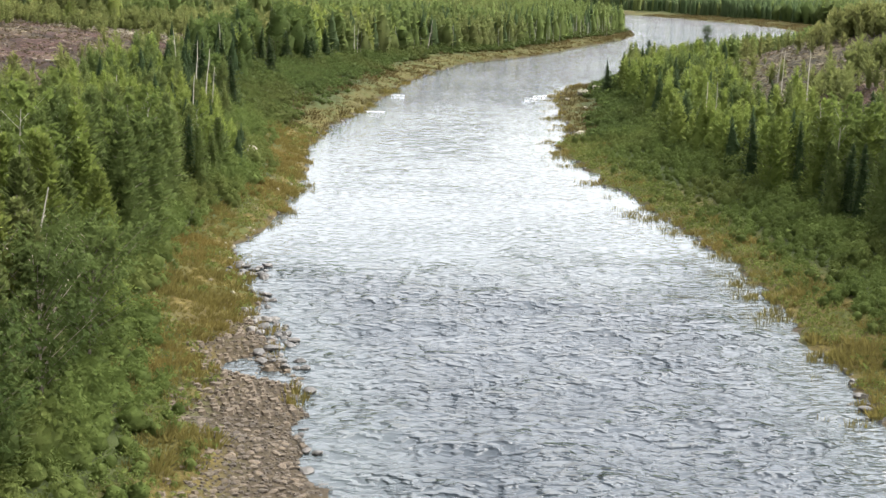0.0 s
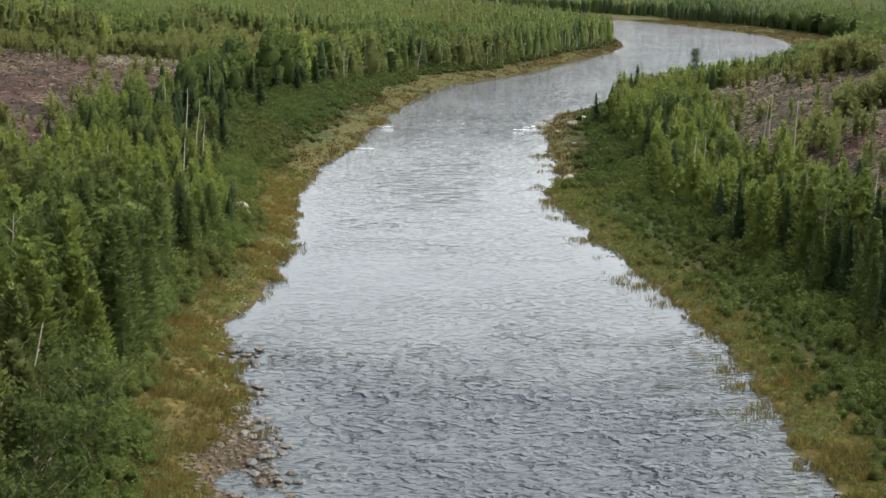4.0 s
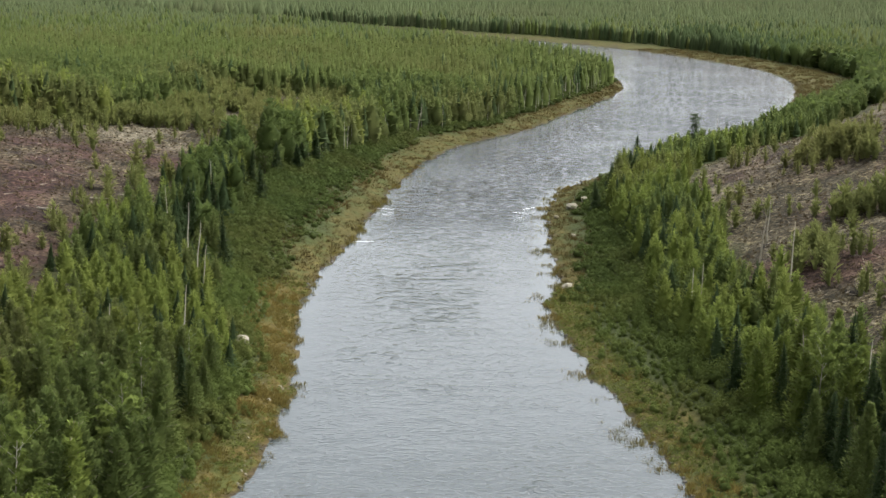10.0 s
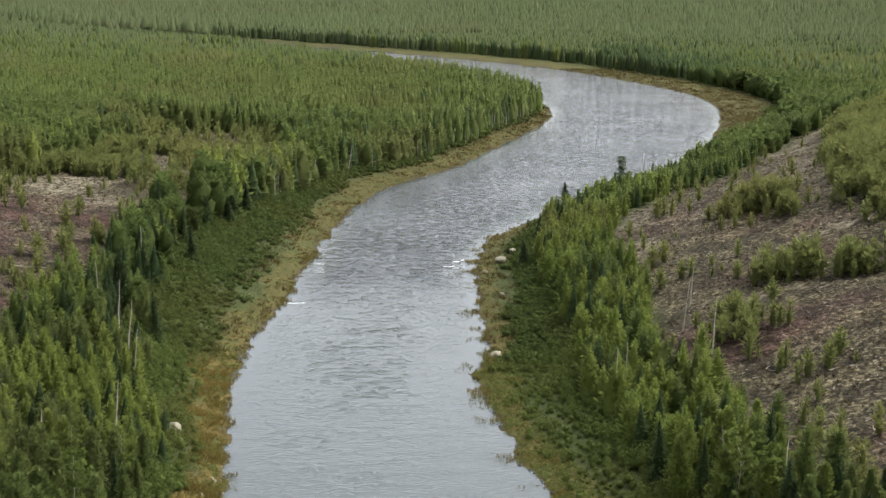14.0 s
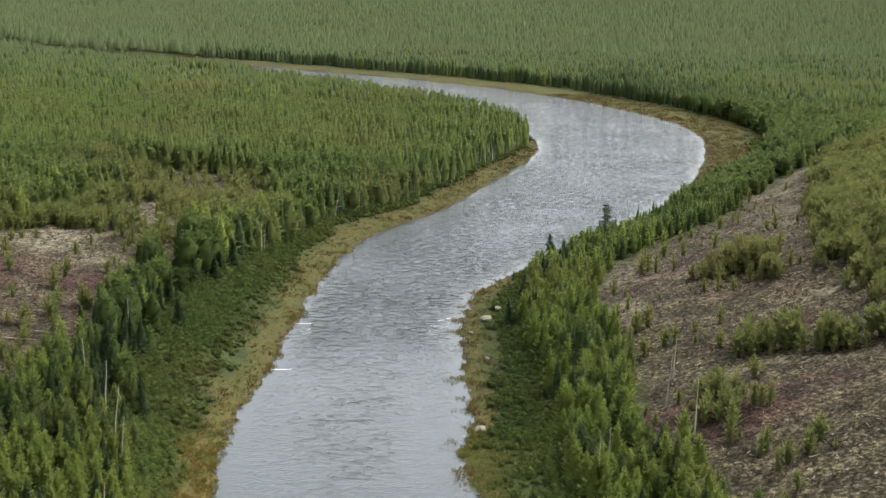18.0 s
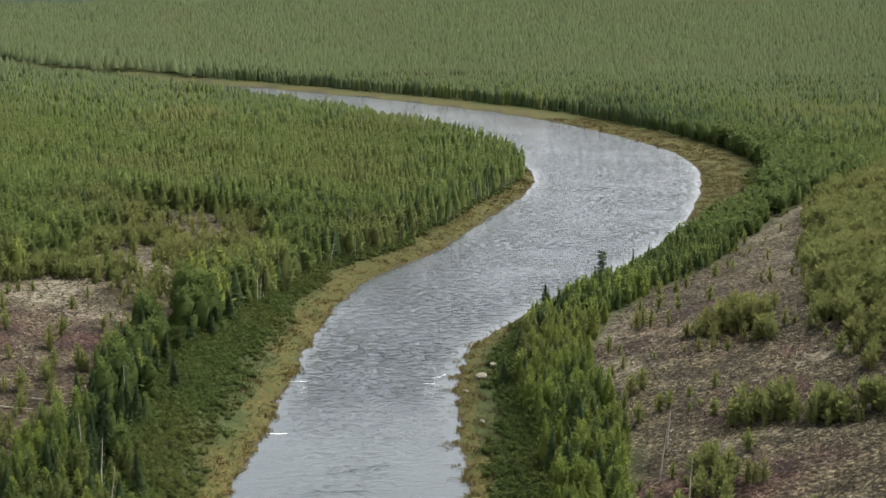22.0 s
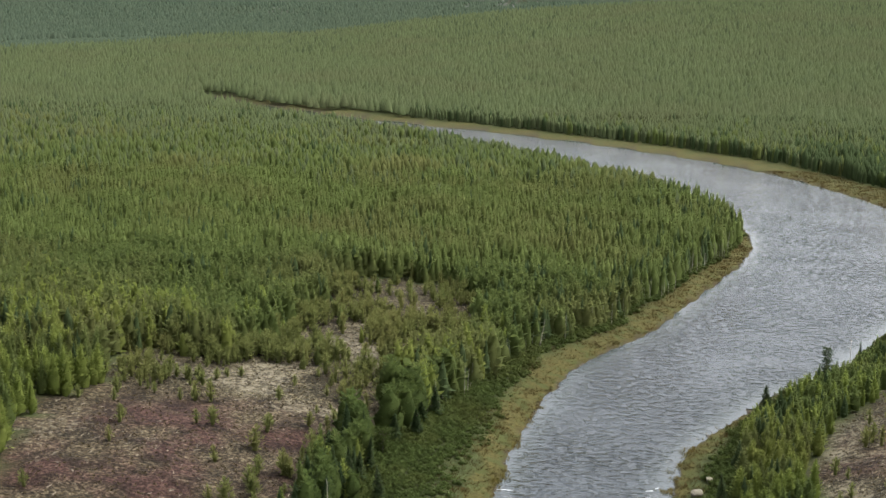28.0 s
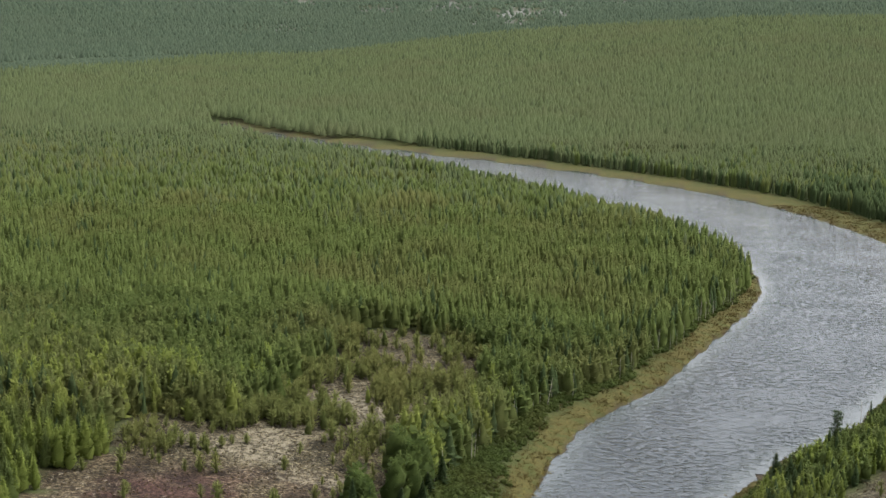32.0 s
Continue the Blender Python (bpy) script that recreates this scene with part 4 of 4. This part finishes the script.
def blades(n, r, h, rng):
    """A tuft of thin blades that lean outward."""
    a, q = rng.random(n) * 6.283, rng.random(n) ** 0.5
    root = np.stack([np.cos(a) * q * r * 0.6, np.sin(a) * q * r * 0.6, np.full(n, -0.05)], 1)
    lean = q * rng.uniform(0.2, 0.9, n)
    tip = root + np.stack([np.cos(a) * lean * r, np.sin(a) * lean * r, h * rng.uniform(0.55, 1.15, n)], 1)
    b = a + rng.normal(1.57, 0.5, n)
    w = np.stack([np.cos(b), np.sin(b), 0 * b], 1) * rng.uniform(0.035, 0.075, (n, 1))
    v = np.stack([root - w, root + w, tip], 1).reshape(-1, 3)
    return v, np.arange(3 * n).reshape(-1, 3)


def grass(name, label, places, n, r, h, leaf, rng):
    x, y = places
    made = [blades(n, r, h, rng) for _ in range(6)]
    v, f = plant(made, x, y, land(x, y) + 0.1, rng.integers(0, 6, len(x)), rng.uniform(0.45, 1.3, len(x)) * (0.25 + 1.5 * bumps(x, y, 2.2, 84)), rng)
    stuff(name, mesh_from(name, v, f, [leaf]), label, "grass")


def on_bank(x0, x1, y0, y1, step, low, high, chance=1.0, spot=0.0):
    x, y = scatter(x0, x1, y0, y1, step, rng)
    d, left = shore(x, y)
    w = tree_line(x, y)
    global sedge_share, bar_width
    bar_width = np.where(left, 4.6 * ease(98, 82, y), 0)
    sedge_share = np.where(left & (y < 108), np.interp(y, [62, 85, 108], [0.55, 0.72, 0.7]), np.where(left, np.interp(y, [108, 140, 200, 300, 345, 420], [0.66, 0.62, 0.40, 0.34, 0.6, 0.95]), np.interp(y, [90, 125, 225, 245, 300, 330, 400, 480], [0.4, 0.24, 0.3, 0.6, 0.6, 0.3, 0.3, 0.85])))
    ok = (d > low(w)) & (d < high(w)) & in_view(x, y) & (rng.random(len(x)) < chance) & (bumps(x, y, 4, 81) > spot)
    return x[ok], y[ok]


SCRUB = "dark green willow scrub between sedge and trees"
scrub("willow_scrub", SCRUB, on_bank(-60, 60, 50, 200, 1.2, lambda w: (sedge_share + 0.3 * (RNG.random(w.shape) - 0.5)) * w, lambda w: w + 5), 66, 0.85, 1.5, 0.22, WILLOW, 0.7, rng)
scrub("willow_scrub_upstream", SCRUB, on_bank(-70, 160, 200, 560, 1.2, lambda w: (sedge_share + 0.3 * (RNG.random(w.shape) - 0.5)) * w, lambda w: w + 3), 22, 1.0, 1.2, 0.42, UPSTREAM_WILLOW, 0.8, rng)
GRASS = "yellow-green sedge and grass tufts along the water"
ux, uy = on_bank(-40, 50, 50, 205, 0.52, lambda w: 0.3 + bar_width, lambda w: (sedge_share + 0.14) * w, 0.9)
brown = np.where(ux < 0, np.interp(uy, [60, 80, 110, 160, 200], [0.35, 0.62, 0.85, 0.7, 0.5]), np.interp(uy, [80, 100, 125, 200], [0.65, 0.45, 0.15, 0.15]))
brown = rng.random(len(ux)) < np.clip(brown + 1.5 * (bumps(ux, uy, 3.2, 85) - 0.5), 0, 1)
grass("sedge_tufts", GRASS, (ux[brown], uy[brown]), 24, 0.55, 0.42, SEDGE, rng)
scrub("green_herbs", "low fresh green herbs among the yellow sedge", (ux[~brown], uy[~brown]), 12, 0.5, 0.55, 0.24, FRESH_GRASS, 0.9, rng, False)
grass("sedge_tufts_upstream", GRASS, on_bank(-40, 170, 200, 760, 1.1, lambda w: 0.3 + 0 * w, lambda w: (sedge_share + 0.1) * w, 0.9), 14, 0.8, 0.5, UPSTREAM_SEDGE, rng)

# pale dead branches strewn over the open slopes
lx, ly = scatter(-105, 200, 110, 460, 1.7, rng)
ok = (clearing(lx, ly) > 0.5) & in_view(lx, ly) & (rng.random(len(lx)) < (0.2 + 0.8 * ease(0.4, 0.75, bumps(lx, ly, 8, 78))) * np.where((lx < 0) & (ly < 285), 0.4, 1))
lx, ly = lx[ok], ly[ok]
made = []
for i in range(6):
    bits = []
    for j in range(2):
        a, r = rng.normal(0, 0.5) + np.pi * rng.integers(0, 2), rng.uniform(0.3, 0.85)
        c = np.array([rng.uniform(-0.7, 0.7), rng.uniform(-0.7, 0.7), 0.22])
        v, f = rod(c - (np.cos(a) * r, np.sin(a) * r, 0.05), c + (np.cos(a) * r, np.sin(a) * r, rng.uniform(0, 0.2)), rng.uniform(0.05, 0.11), 0.03, 3)
        bits.append((v, f))
    v, f = joined(bits)
    made.append((v, triangles(f)))
v, f = plant(made, lx, ly, land(lx, ly), rng.integers(0, 6, len(lx)), rng.uniform(0.4, 0.9, len(lx)), rng)
stuff("dead_branches", mesh_from("dead_branches", v, f, [LITTER]), "pale dead branches strewn over the heath", "deadwood")

# low heath tussocks and litter on the open slopes
hx, hy = scatter(-105, 200, 110, 460, 1.15, rng)
ok = (clearing(hx, hy) > 0.5) & in_view(hx, hy) & (rng.random(len(hx)) < (0.25 + 0.75 * bumps(hx, hy, 5, 77)) * (1 - 0.85 * pale_ground(hx, hy)))
scrub("heath_tussocks", "low reddish heath tussocks and dead litter on the slope", (hx[ok], hy[ok]), 3, 0.5, 0.2, 0.55, HEATH, 0.3, rng, False)

# ---- boulders, stones, snags and single trees ----
rng = np.random.default_rng(21)


def stone_mesh(name, mat, rng, flat=0.6):
    """A lumpy, worn stone about a metre across."""
    bm = bmesh.new()
    bmesh.ops.create_icosphere(bm, subdivisions=2, radius=0.5)
    shift = Vector(rng.uniform(-9, 9, 3))
    for v in bm.verts:
        k = 1 + 0.55 * noise.noise(v.co * 1.8 + shift) + 0.25 * noise.noise(v.co * 4 + shift)
        v.co = Vector((v.co.x * k * 1.15, v.co.y * k * 0.9, v.co.z * k * flat))
    me = bpy.data.meshes.new(name)
    bm.to_mesh(me)
    bm.free()
    me.materials.append(mat)
    return me


dry = [stone_mesh("stone", STONE, rng, rng.uniform(0.28, 0.5)) for _ in range(6)]
wet = [stone_mesh("wet_stone", WET_STONE, rng, rng.uniform(0.4, 0.7)) for _ in range(4)]
pale = [stone_mesh("pale_boulder", PALE_STONE, rng, 0.7) for _ in range(3)]


def lay(name, me, x, y, size, label, category, group="", sink=0.25, z=None):
    ob = tagged(new(name, me), label, category, group)
    h = float(land(np.array([x]), np.array([y]))[0]) if z is None else z
    ob.matrix_basis = pose(x, y, h + size * (0.3 - sink), rng.uniform(-12, 12), rng.uniform(-12, 12), rng.uniform(0, 360)) @ Matrix.Diagonal((size, size, size, 1))
    return ob


# the gravel bar: flat brown cobbles
bx, by = scatter(-17, -3, 54, 100, 0.62, rng)
d, _ = shore(bx, by)
on_bar = (d > -0.6) & (d < 5.5 * ease(99, 80, by) + 0.4) & in_view(bx, by, 0.5)
bx, by, d = bx[on_bar], by[on_bar], d[on_bar]
order = np.argsort(np.hypot(bx + 8, by - 66))
for k in order[:210]:
    is_wet = d[k] < 0.15
    lay("cobble", wet[k % 4] if is_wet else dry[k % 6], bx[k], by[k], rng.uniform(0.18, 0.5), "dark wet cobble at the water's edge" if is_wet else "flat brown cobble on the gravel bar", "stone", "cobbles on the gravel bar")

wx_, wy_ = scatter(-17, -6, 84, 113, 0.85, rng)
d, _ = shore(wx_, wy_)
ok = (d > -1.6) & (d < 0.7) & (bumps(wx_, wy_, 2.5, 121) > 0.42)
for x, y in zip(wx_[ok], wy_[ok]):
    lay("cobble", wet[int(rng.integers(0, 4))], x, y, rng.uniform(0.35, 0.85), "dark wet cobble at the water's edge", "stone", "cobbles on the gravel bar", 0.1, max(-0.08, float(land(np.array([x]), np.array([y]))[0])))


def stones(name, label, x, y, lo, hi, mat, rng):
    """Many small stones as one mesh."""
    made = []
    for i in range(4):
        a = np.arange(5) * 2 * np.pi / 5
        r = rng.uniform(0.35, 0.6, 5)
        low = np.stack([np.cos(a) * r, np.sin(a) * r, np.full(5, -0.1)], 1)
        top = np.stack([np.cos(a + 0.3) * r * 0.7, np.sin(a + 0.3) * r * 0.7, rng.uniform(0.18, 0.36, 5)], 1)
        k = np.arange(5)
        f = np.concatenate([np.stack([k, (k + 1) % 5, (k + 1) % 5 + 5, k + 5], 1), [[5, 6, 7, 8], [5, 8, 9, 9]]])
        made.append((np.concatenate([low, top]), triangles(f)))
    v, f = plant(made, x, y, land(x, y) + 0.1, rng.integers(0, 4, len(x)), rng.uniform(lo, hi, len(x)), rng)
    stuff(name, mesh_from(name, v, f, [mat]), label, "stones")


k = order[210:]
if len(k):
    stones("gravel_cobbles", "brown cobbles covering the gravel bar", bx[k], by[k], 0.3, 0.7, STONE, rng)
gx_, gy_ = scatter(-16, -4, 56, 96, 0.38, rng)
d, _ = shore(gx_, gy_)
ok = (d > -0.2) & (d < 4.8 * ease(98, 82, gy_) + 0.3)
stones("gravel", "brown shingle between the cobbles", gx_[ok], gy_[ok], 0.15, 0.34, STONE, rng)
ex, ey = scatter(-30, 60, 60, 420, 0.9, rng)
d, _ = shore(ex, ey)
ok = (np.abs(d + 0.25) < 0.55) & in_view(ex, ey) & (rng.random(len(ex)) < 0.35 + 0.5 * (bumps(ex, ey, 6, 101) > 0.6))
stones("shore_stones", "dark wet stones along the waterline", ex[ok], ey[ok], 0.25, 0.75, WET_STONE, rng)

ex, ey = scatter(-30, 0, 90, 200, 0.8, rng)
d, left = shore(ex, ey)
ok = left & (d > -0.9) & (d < 3.2) & (rng.random(len(ex)) < 0.22 * (1 - ease(130, 200, ey)) * (1 - 0.25 * d))
stones("bank_stones", "small pale stones strewn along the sedge bank", ex[ok], ey[ok], 0.2, 0.5, PALE_STONE, rng)
for x, y, s in ((-7.9, 79.0, 0.8), (-8.6, 80.4, 0.55), (23.6, 80.2, 0.75), (23.2, 77.5, 0.9), (23.9, 75.6, 0.7), (24.2, 82.5, 0.5), (-6.4, 68.5, 0.6), (-6.7, 65.8, 0.7)):
    lay("rock", wet[int(abs(x * 10)) % 4], x, y, s, "dark wet rock standing in shallow water", "rock", "rocks in the shallows", 0.2, -0.02)
for x, y, s, label in ((-23.5, 166, 1.9, "pale weathered boulder among willow scrub"), (24.0, 270, 2.0, "large pale boulder on the grassy point"), (27.0, 277, 1.7, "large pale boulder on the grassy point"),
                       (17.9, 205, 1.5, "flat pale boulder at the water's edge"), (22.0, 243, 0.9, "small pale stone in the sedge"), (20.5, 262, 0.9, "small pale stone in the sedge")):
    lay("boulder", pale[int(abs(x)) % 3], x, y, s, label, "boulder", "pale boulders", 0.05)

# low pale rocks awash with foam beside the left bank and at the point


def foam_streak(x, y, length, width, turn):
    n = 26
    t = np.linspace(-1, 1, n)
    half = width * (1 - t**2) ** 0.8 * (0.15 + 1.1 * bumps(t * 9 + x, t * 0 + y, 1, 7) ** 1.5)
    mid = 0.3 * (bumps(t * 4 + y, t * 0 + x, 1, 8) - 0.5)
    v = np.concatenate([np.stack([t * length / 2, mid + s * half / 2, np.full(n, z)], 1) for s, z in ((1, 0.0), (0.35, 0.04), (-0.35, 0.04), (-1, 0.0))])
    i = np.arange(n - 1)
    f = np.concatenate([np.stack([i + a * n, i + 1 + a * n, i + 1 + (a + 1) * n, i + (a + 1) * n], 1) for a in range(3)])
    ob = tagged(new("foam_streak", mesh_from("foam_streak", v, f, [FOAM], smooth=True)), "white foam streak where water breaks over a stone", "foam", "foam streaks")
    ob.matrix_basis = pose(x, y, 0.03, 0, 0, turn)
    return ob


for x, y, length, width, turn in ((-13.2, 238.5, 3.6, 0.42, 3), (-11.0, 270.0, 3.4, 0.45, -3), (15.6, 273.0, 1.6, 0.35, 20), (14.0, 268.5, 2.2, 0.22, 5), (17.0, 274.5, 1.2, 0.28, 40)):
    foam_streak(x, y, length, width, turn)

# bare dead trunks


def snag_meshes(h, rng):
    v, f, lean = stem(h, 0.13, 0.03, 7, 8, 0.03, rng)
    trunk = mesh_from("snag_trunk", v, f, [DEAD_WOOD], smooth=True)
    limbs = []
    for k in range(5):
        t = rng.uniform(0.45, 0.95)
        base = np.array([*lean[int(t * 8)], t * h])
        a, r = rng.random() * 6.28, rng.uniform(0.2, 0.55)
        limbs.append(mesh_from("snag_limb", *rod(base, base + [np.cos(a) * r, np.sin(a) * r, rng.uniform(-0.1, 0.5)], 0.03, 0.008, 4), [DEAD_WOOD], smooth=True))
    return trunk, limbs


def snag(x, y, h, lean_x=0.0, lean_y=0.0):
    ob = tagged(new("dead_tree"), "bare pale dead trunk with a few broken limbs", "dead tree", "dead trees in the wood")
    trunk, limbs = snag_meshes(h, rng)
    part("trunk", trunk, ob)
    for me in limbs:
        part("limb", me, ob)
    ob.matrix_basis = pose(x, y, float(land(np.array([x]), np.array([y]))[0]) - 0.1, lean_x, lean_y, rng.uniform(0, 30))


SNAGS = ((-23.0, 74, 10, 0, 12), (-21.4, 76, 8, 0, 6), (-21.2, 67, 7, 0, 14), (-20.0, 66, 6, 0, 8), (-24.5, 104, 9, 0, 3), (29.8, 171, 9, 0, 0), (31.5, 175, 8.5, 0, 1), (36.0, 140, 9, 0, -5), (39.5, 132, 10, 0, 1),
         (-7.0, 366, 8, 0, 8), (-35, 196, 9, 0, 4), (-39, 204, 9, 0, -2), (-32, 186, 9, 0, 3), (-30, 178, 8, 0, 4), (45, 186, 8, 0, 3), (44, 200, 8, 0, 5),
         (-37, 231, 9, 0, -4), (-28, 152, 9, 0, 5), (-33, 140, 9, 0, 2), (48, 214, 7, 0, 2), (66.5, 356, 9.5, 0, 1))
for row in SNAGS:
    snag(*row)

# fallen trunks on the left slope
for x, y, length, turn in ((-52, 232, 7, -25), (-56, 226, 6, -20), (-60, 214, 5, -35), (66, 232, 5, 20)):
    ob = tagged(new("fallen_trunk"), "pale fallen trunk lying on the heath", "log", "fallen trunks")
    v, f, _ = stem(length, 0.14, 0.05, 7, 6, 0.02, rng)
    part("trunk", mesh_from("fallen_trunk", v, f, [DEAD_WOOD], smooth=True), ob)
    ob.matrix_basis = pose(x, y, float(land(np.array([x]), np.array([y]))[0]) + 0.12, 0, 88, turn)

# single trees that stand out
for kind, x, y, h, r, label in (("spruce", 42.4, 317.5, 8.2, 2.5, "dark spruce standing above the young wood at the water"),
                                ("spruce", 27.5, 262.0, 7.0, 1.6, "dark bushy spruce on the point"), ("spruce", 31.0, 236.0, 8.5, 1.8, "dark bushy spruce in the bank wood"),
                                ("spruce", 72.0, 371.0, 6.5, 1.0, "slim dark spruce at the shore"), ("spruce", -36.5, 250.0, 8.5, 1.7, "dark spruce beside the heath"), ("spruce", -31.0, 246.0, 7.5, 1.7, "bushy dark spruce above the scrub")):
    leaf, bark = SPECIES[kind][:2]
    ob = grow("single_spruce", tree_kind(kind, h, r, 40, 16, 0.3, leaf, bark, rng), label, "spruce", "")
    ob.matrix_basis = pose(x, y, float(land(np.array([x]), np.array([y]))[0]) - 0.1, 0, 3, rng.uniform(0, 360))

# pale stems that show along the front of the peninsula wood
px, py = scatter(-60, 80, 296, 600, 1.9, rng)
d, left = shore(px, py)
w = d - tree_line(px, py)
ok = left & (w > -1.2) & (w < 1.6) & in_view(px, py) & (rng.random(len(px)) < 0.5)
made = [(v, triangles(f)) for v, f in (stem(6.5, 0.085, 0.03, 4, 3, 0.02, rng)[:2] for _ in range(5))]
v, f = plant(made, px[ok], py[ok], land(px[ok], py[ok]), rng.integers(0, 5, ok.sum()), rng.uniform(0.45, 1.15, ok.sum()), rng)
stuff("pale_stems", mesh_from("pale_stems", v, f, [PALE_BARK], smooth=True), "pale bare stems along the forest front", "trunks")

# a lone pine over the water: bare stem, few limbs with tufts at their ends


def lone_pine(x, y, h):
    v, f, lean = stem(h, 0.13, 0.03, 7, 8, 0.012, rng)
    wood, tufts = [(v, f)], []
    for k in range(24):
        t = 0.30 + 0.67 * (k + rng.random()) / 24
        foot = np.array([*lean[int(t * 8)], t * h])
        a, q = k * 2.4 + rng.normal(0, 0.3), rng.uniform(0.6, 1.5) * (1.25 - 0.8 * t)
        tip = foot + (np.cos(a) * q, np.sin(a) * q, rng.uniform(-0.05, 0.35) * q)
        wood.append(rod(foot, tip, 0.035, 0.01, 4))
        n = 56
        c = tip + rng.normal(0, 1, (n, 3)) * (0.36, 0.36, 0.16)
        tufts.append(shingles(c, unit(rng.normal(0, 0.6, (n, 3)) + (0, 0, 0.9)), np.full(n, 0.42), np.full(n, 0.2), rng))
    ob = grow("lone_pine", (mesh_from("pine_trunk", *joined(wood), [BARK], smooth=True), mesh_from("pine_tufts", *joined(tufts), [SPRUCE])), "lone dark pine with sparse tufted limbs by the water", "pine", "")
    ob.matrix_basis = pose(x, y, float(land(np.array([x]), np.array([y]))[0]) - 0.1, 0, 3, 0)


lone_pine(58.6, 344.0, 10.5)

# bushy alders where the scrub meets the left wood
for x, y in ((-37, 212), (-40, 219), (-36, 226), (-39, 233), (-35.5, 240), (-39, 246), (-36, 253), (-34.5, 260), (-37, 266), (-33, 272), (-32, 279), (-29.5, 286), (-27.5, 293), (-26, 300), (-29, 308), (-31, 198), (31, 192), (33.5, 208), (30.5, 222)):
    h = rng.uniform(4.8, 7.4)
    if rng.random() < 0.75:
        ob = grow("edge_spruce", tree_kind("spruce", h * 1.2, rng.uniform(1.6, 2.1), 30, 26, 0.22, SPRUCE, BARK, rng), "dark green bushy spruce at the edge of the scrub", "spruce", "spruces at the edge of the wood")
    else:
        ob = grow("alder", tree_kind("birch", h, rng.uniform(1.5, 2.2), 40, 60, 0.6, ALDER, BARK, rng), "dark green bushy alder at the edge of the scrub", "alder", "alders at the edge of the wood")
    ob.matrix_basis = pose(x + rng.uniform(-1, 1), y, float(land(np.array([x]), np.array([y]))[0]) - 0.1, rng.normal(0, 3), rng.normal(0, 3), rng.uniform(0, 360))

# sedge standing in the shallows by the right bank
rng = np.random.default_rng(31)
qx, qy = scatter(-22, 32, 75, 330, 0.62, rng)
d, left = shore(qx, qy)
ok = (d > np.where(left, -1.0, -3.3)) & (d < 0.4) & (bumps(qx, qy, 3.0, 111) > np.where(d > -0.5, 0.38, np.where(~left & (qy < 235), 0.42, 0.6))) & in_view(qx, qy)
grass("shallow_sedge", "sparse sedge tufts standing in shallow water", (qx[ok], qy[ok]), 14, 0.4, 0.5, SEDGE, rng)
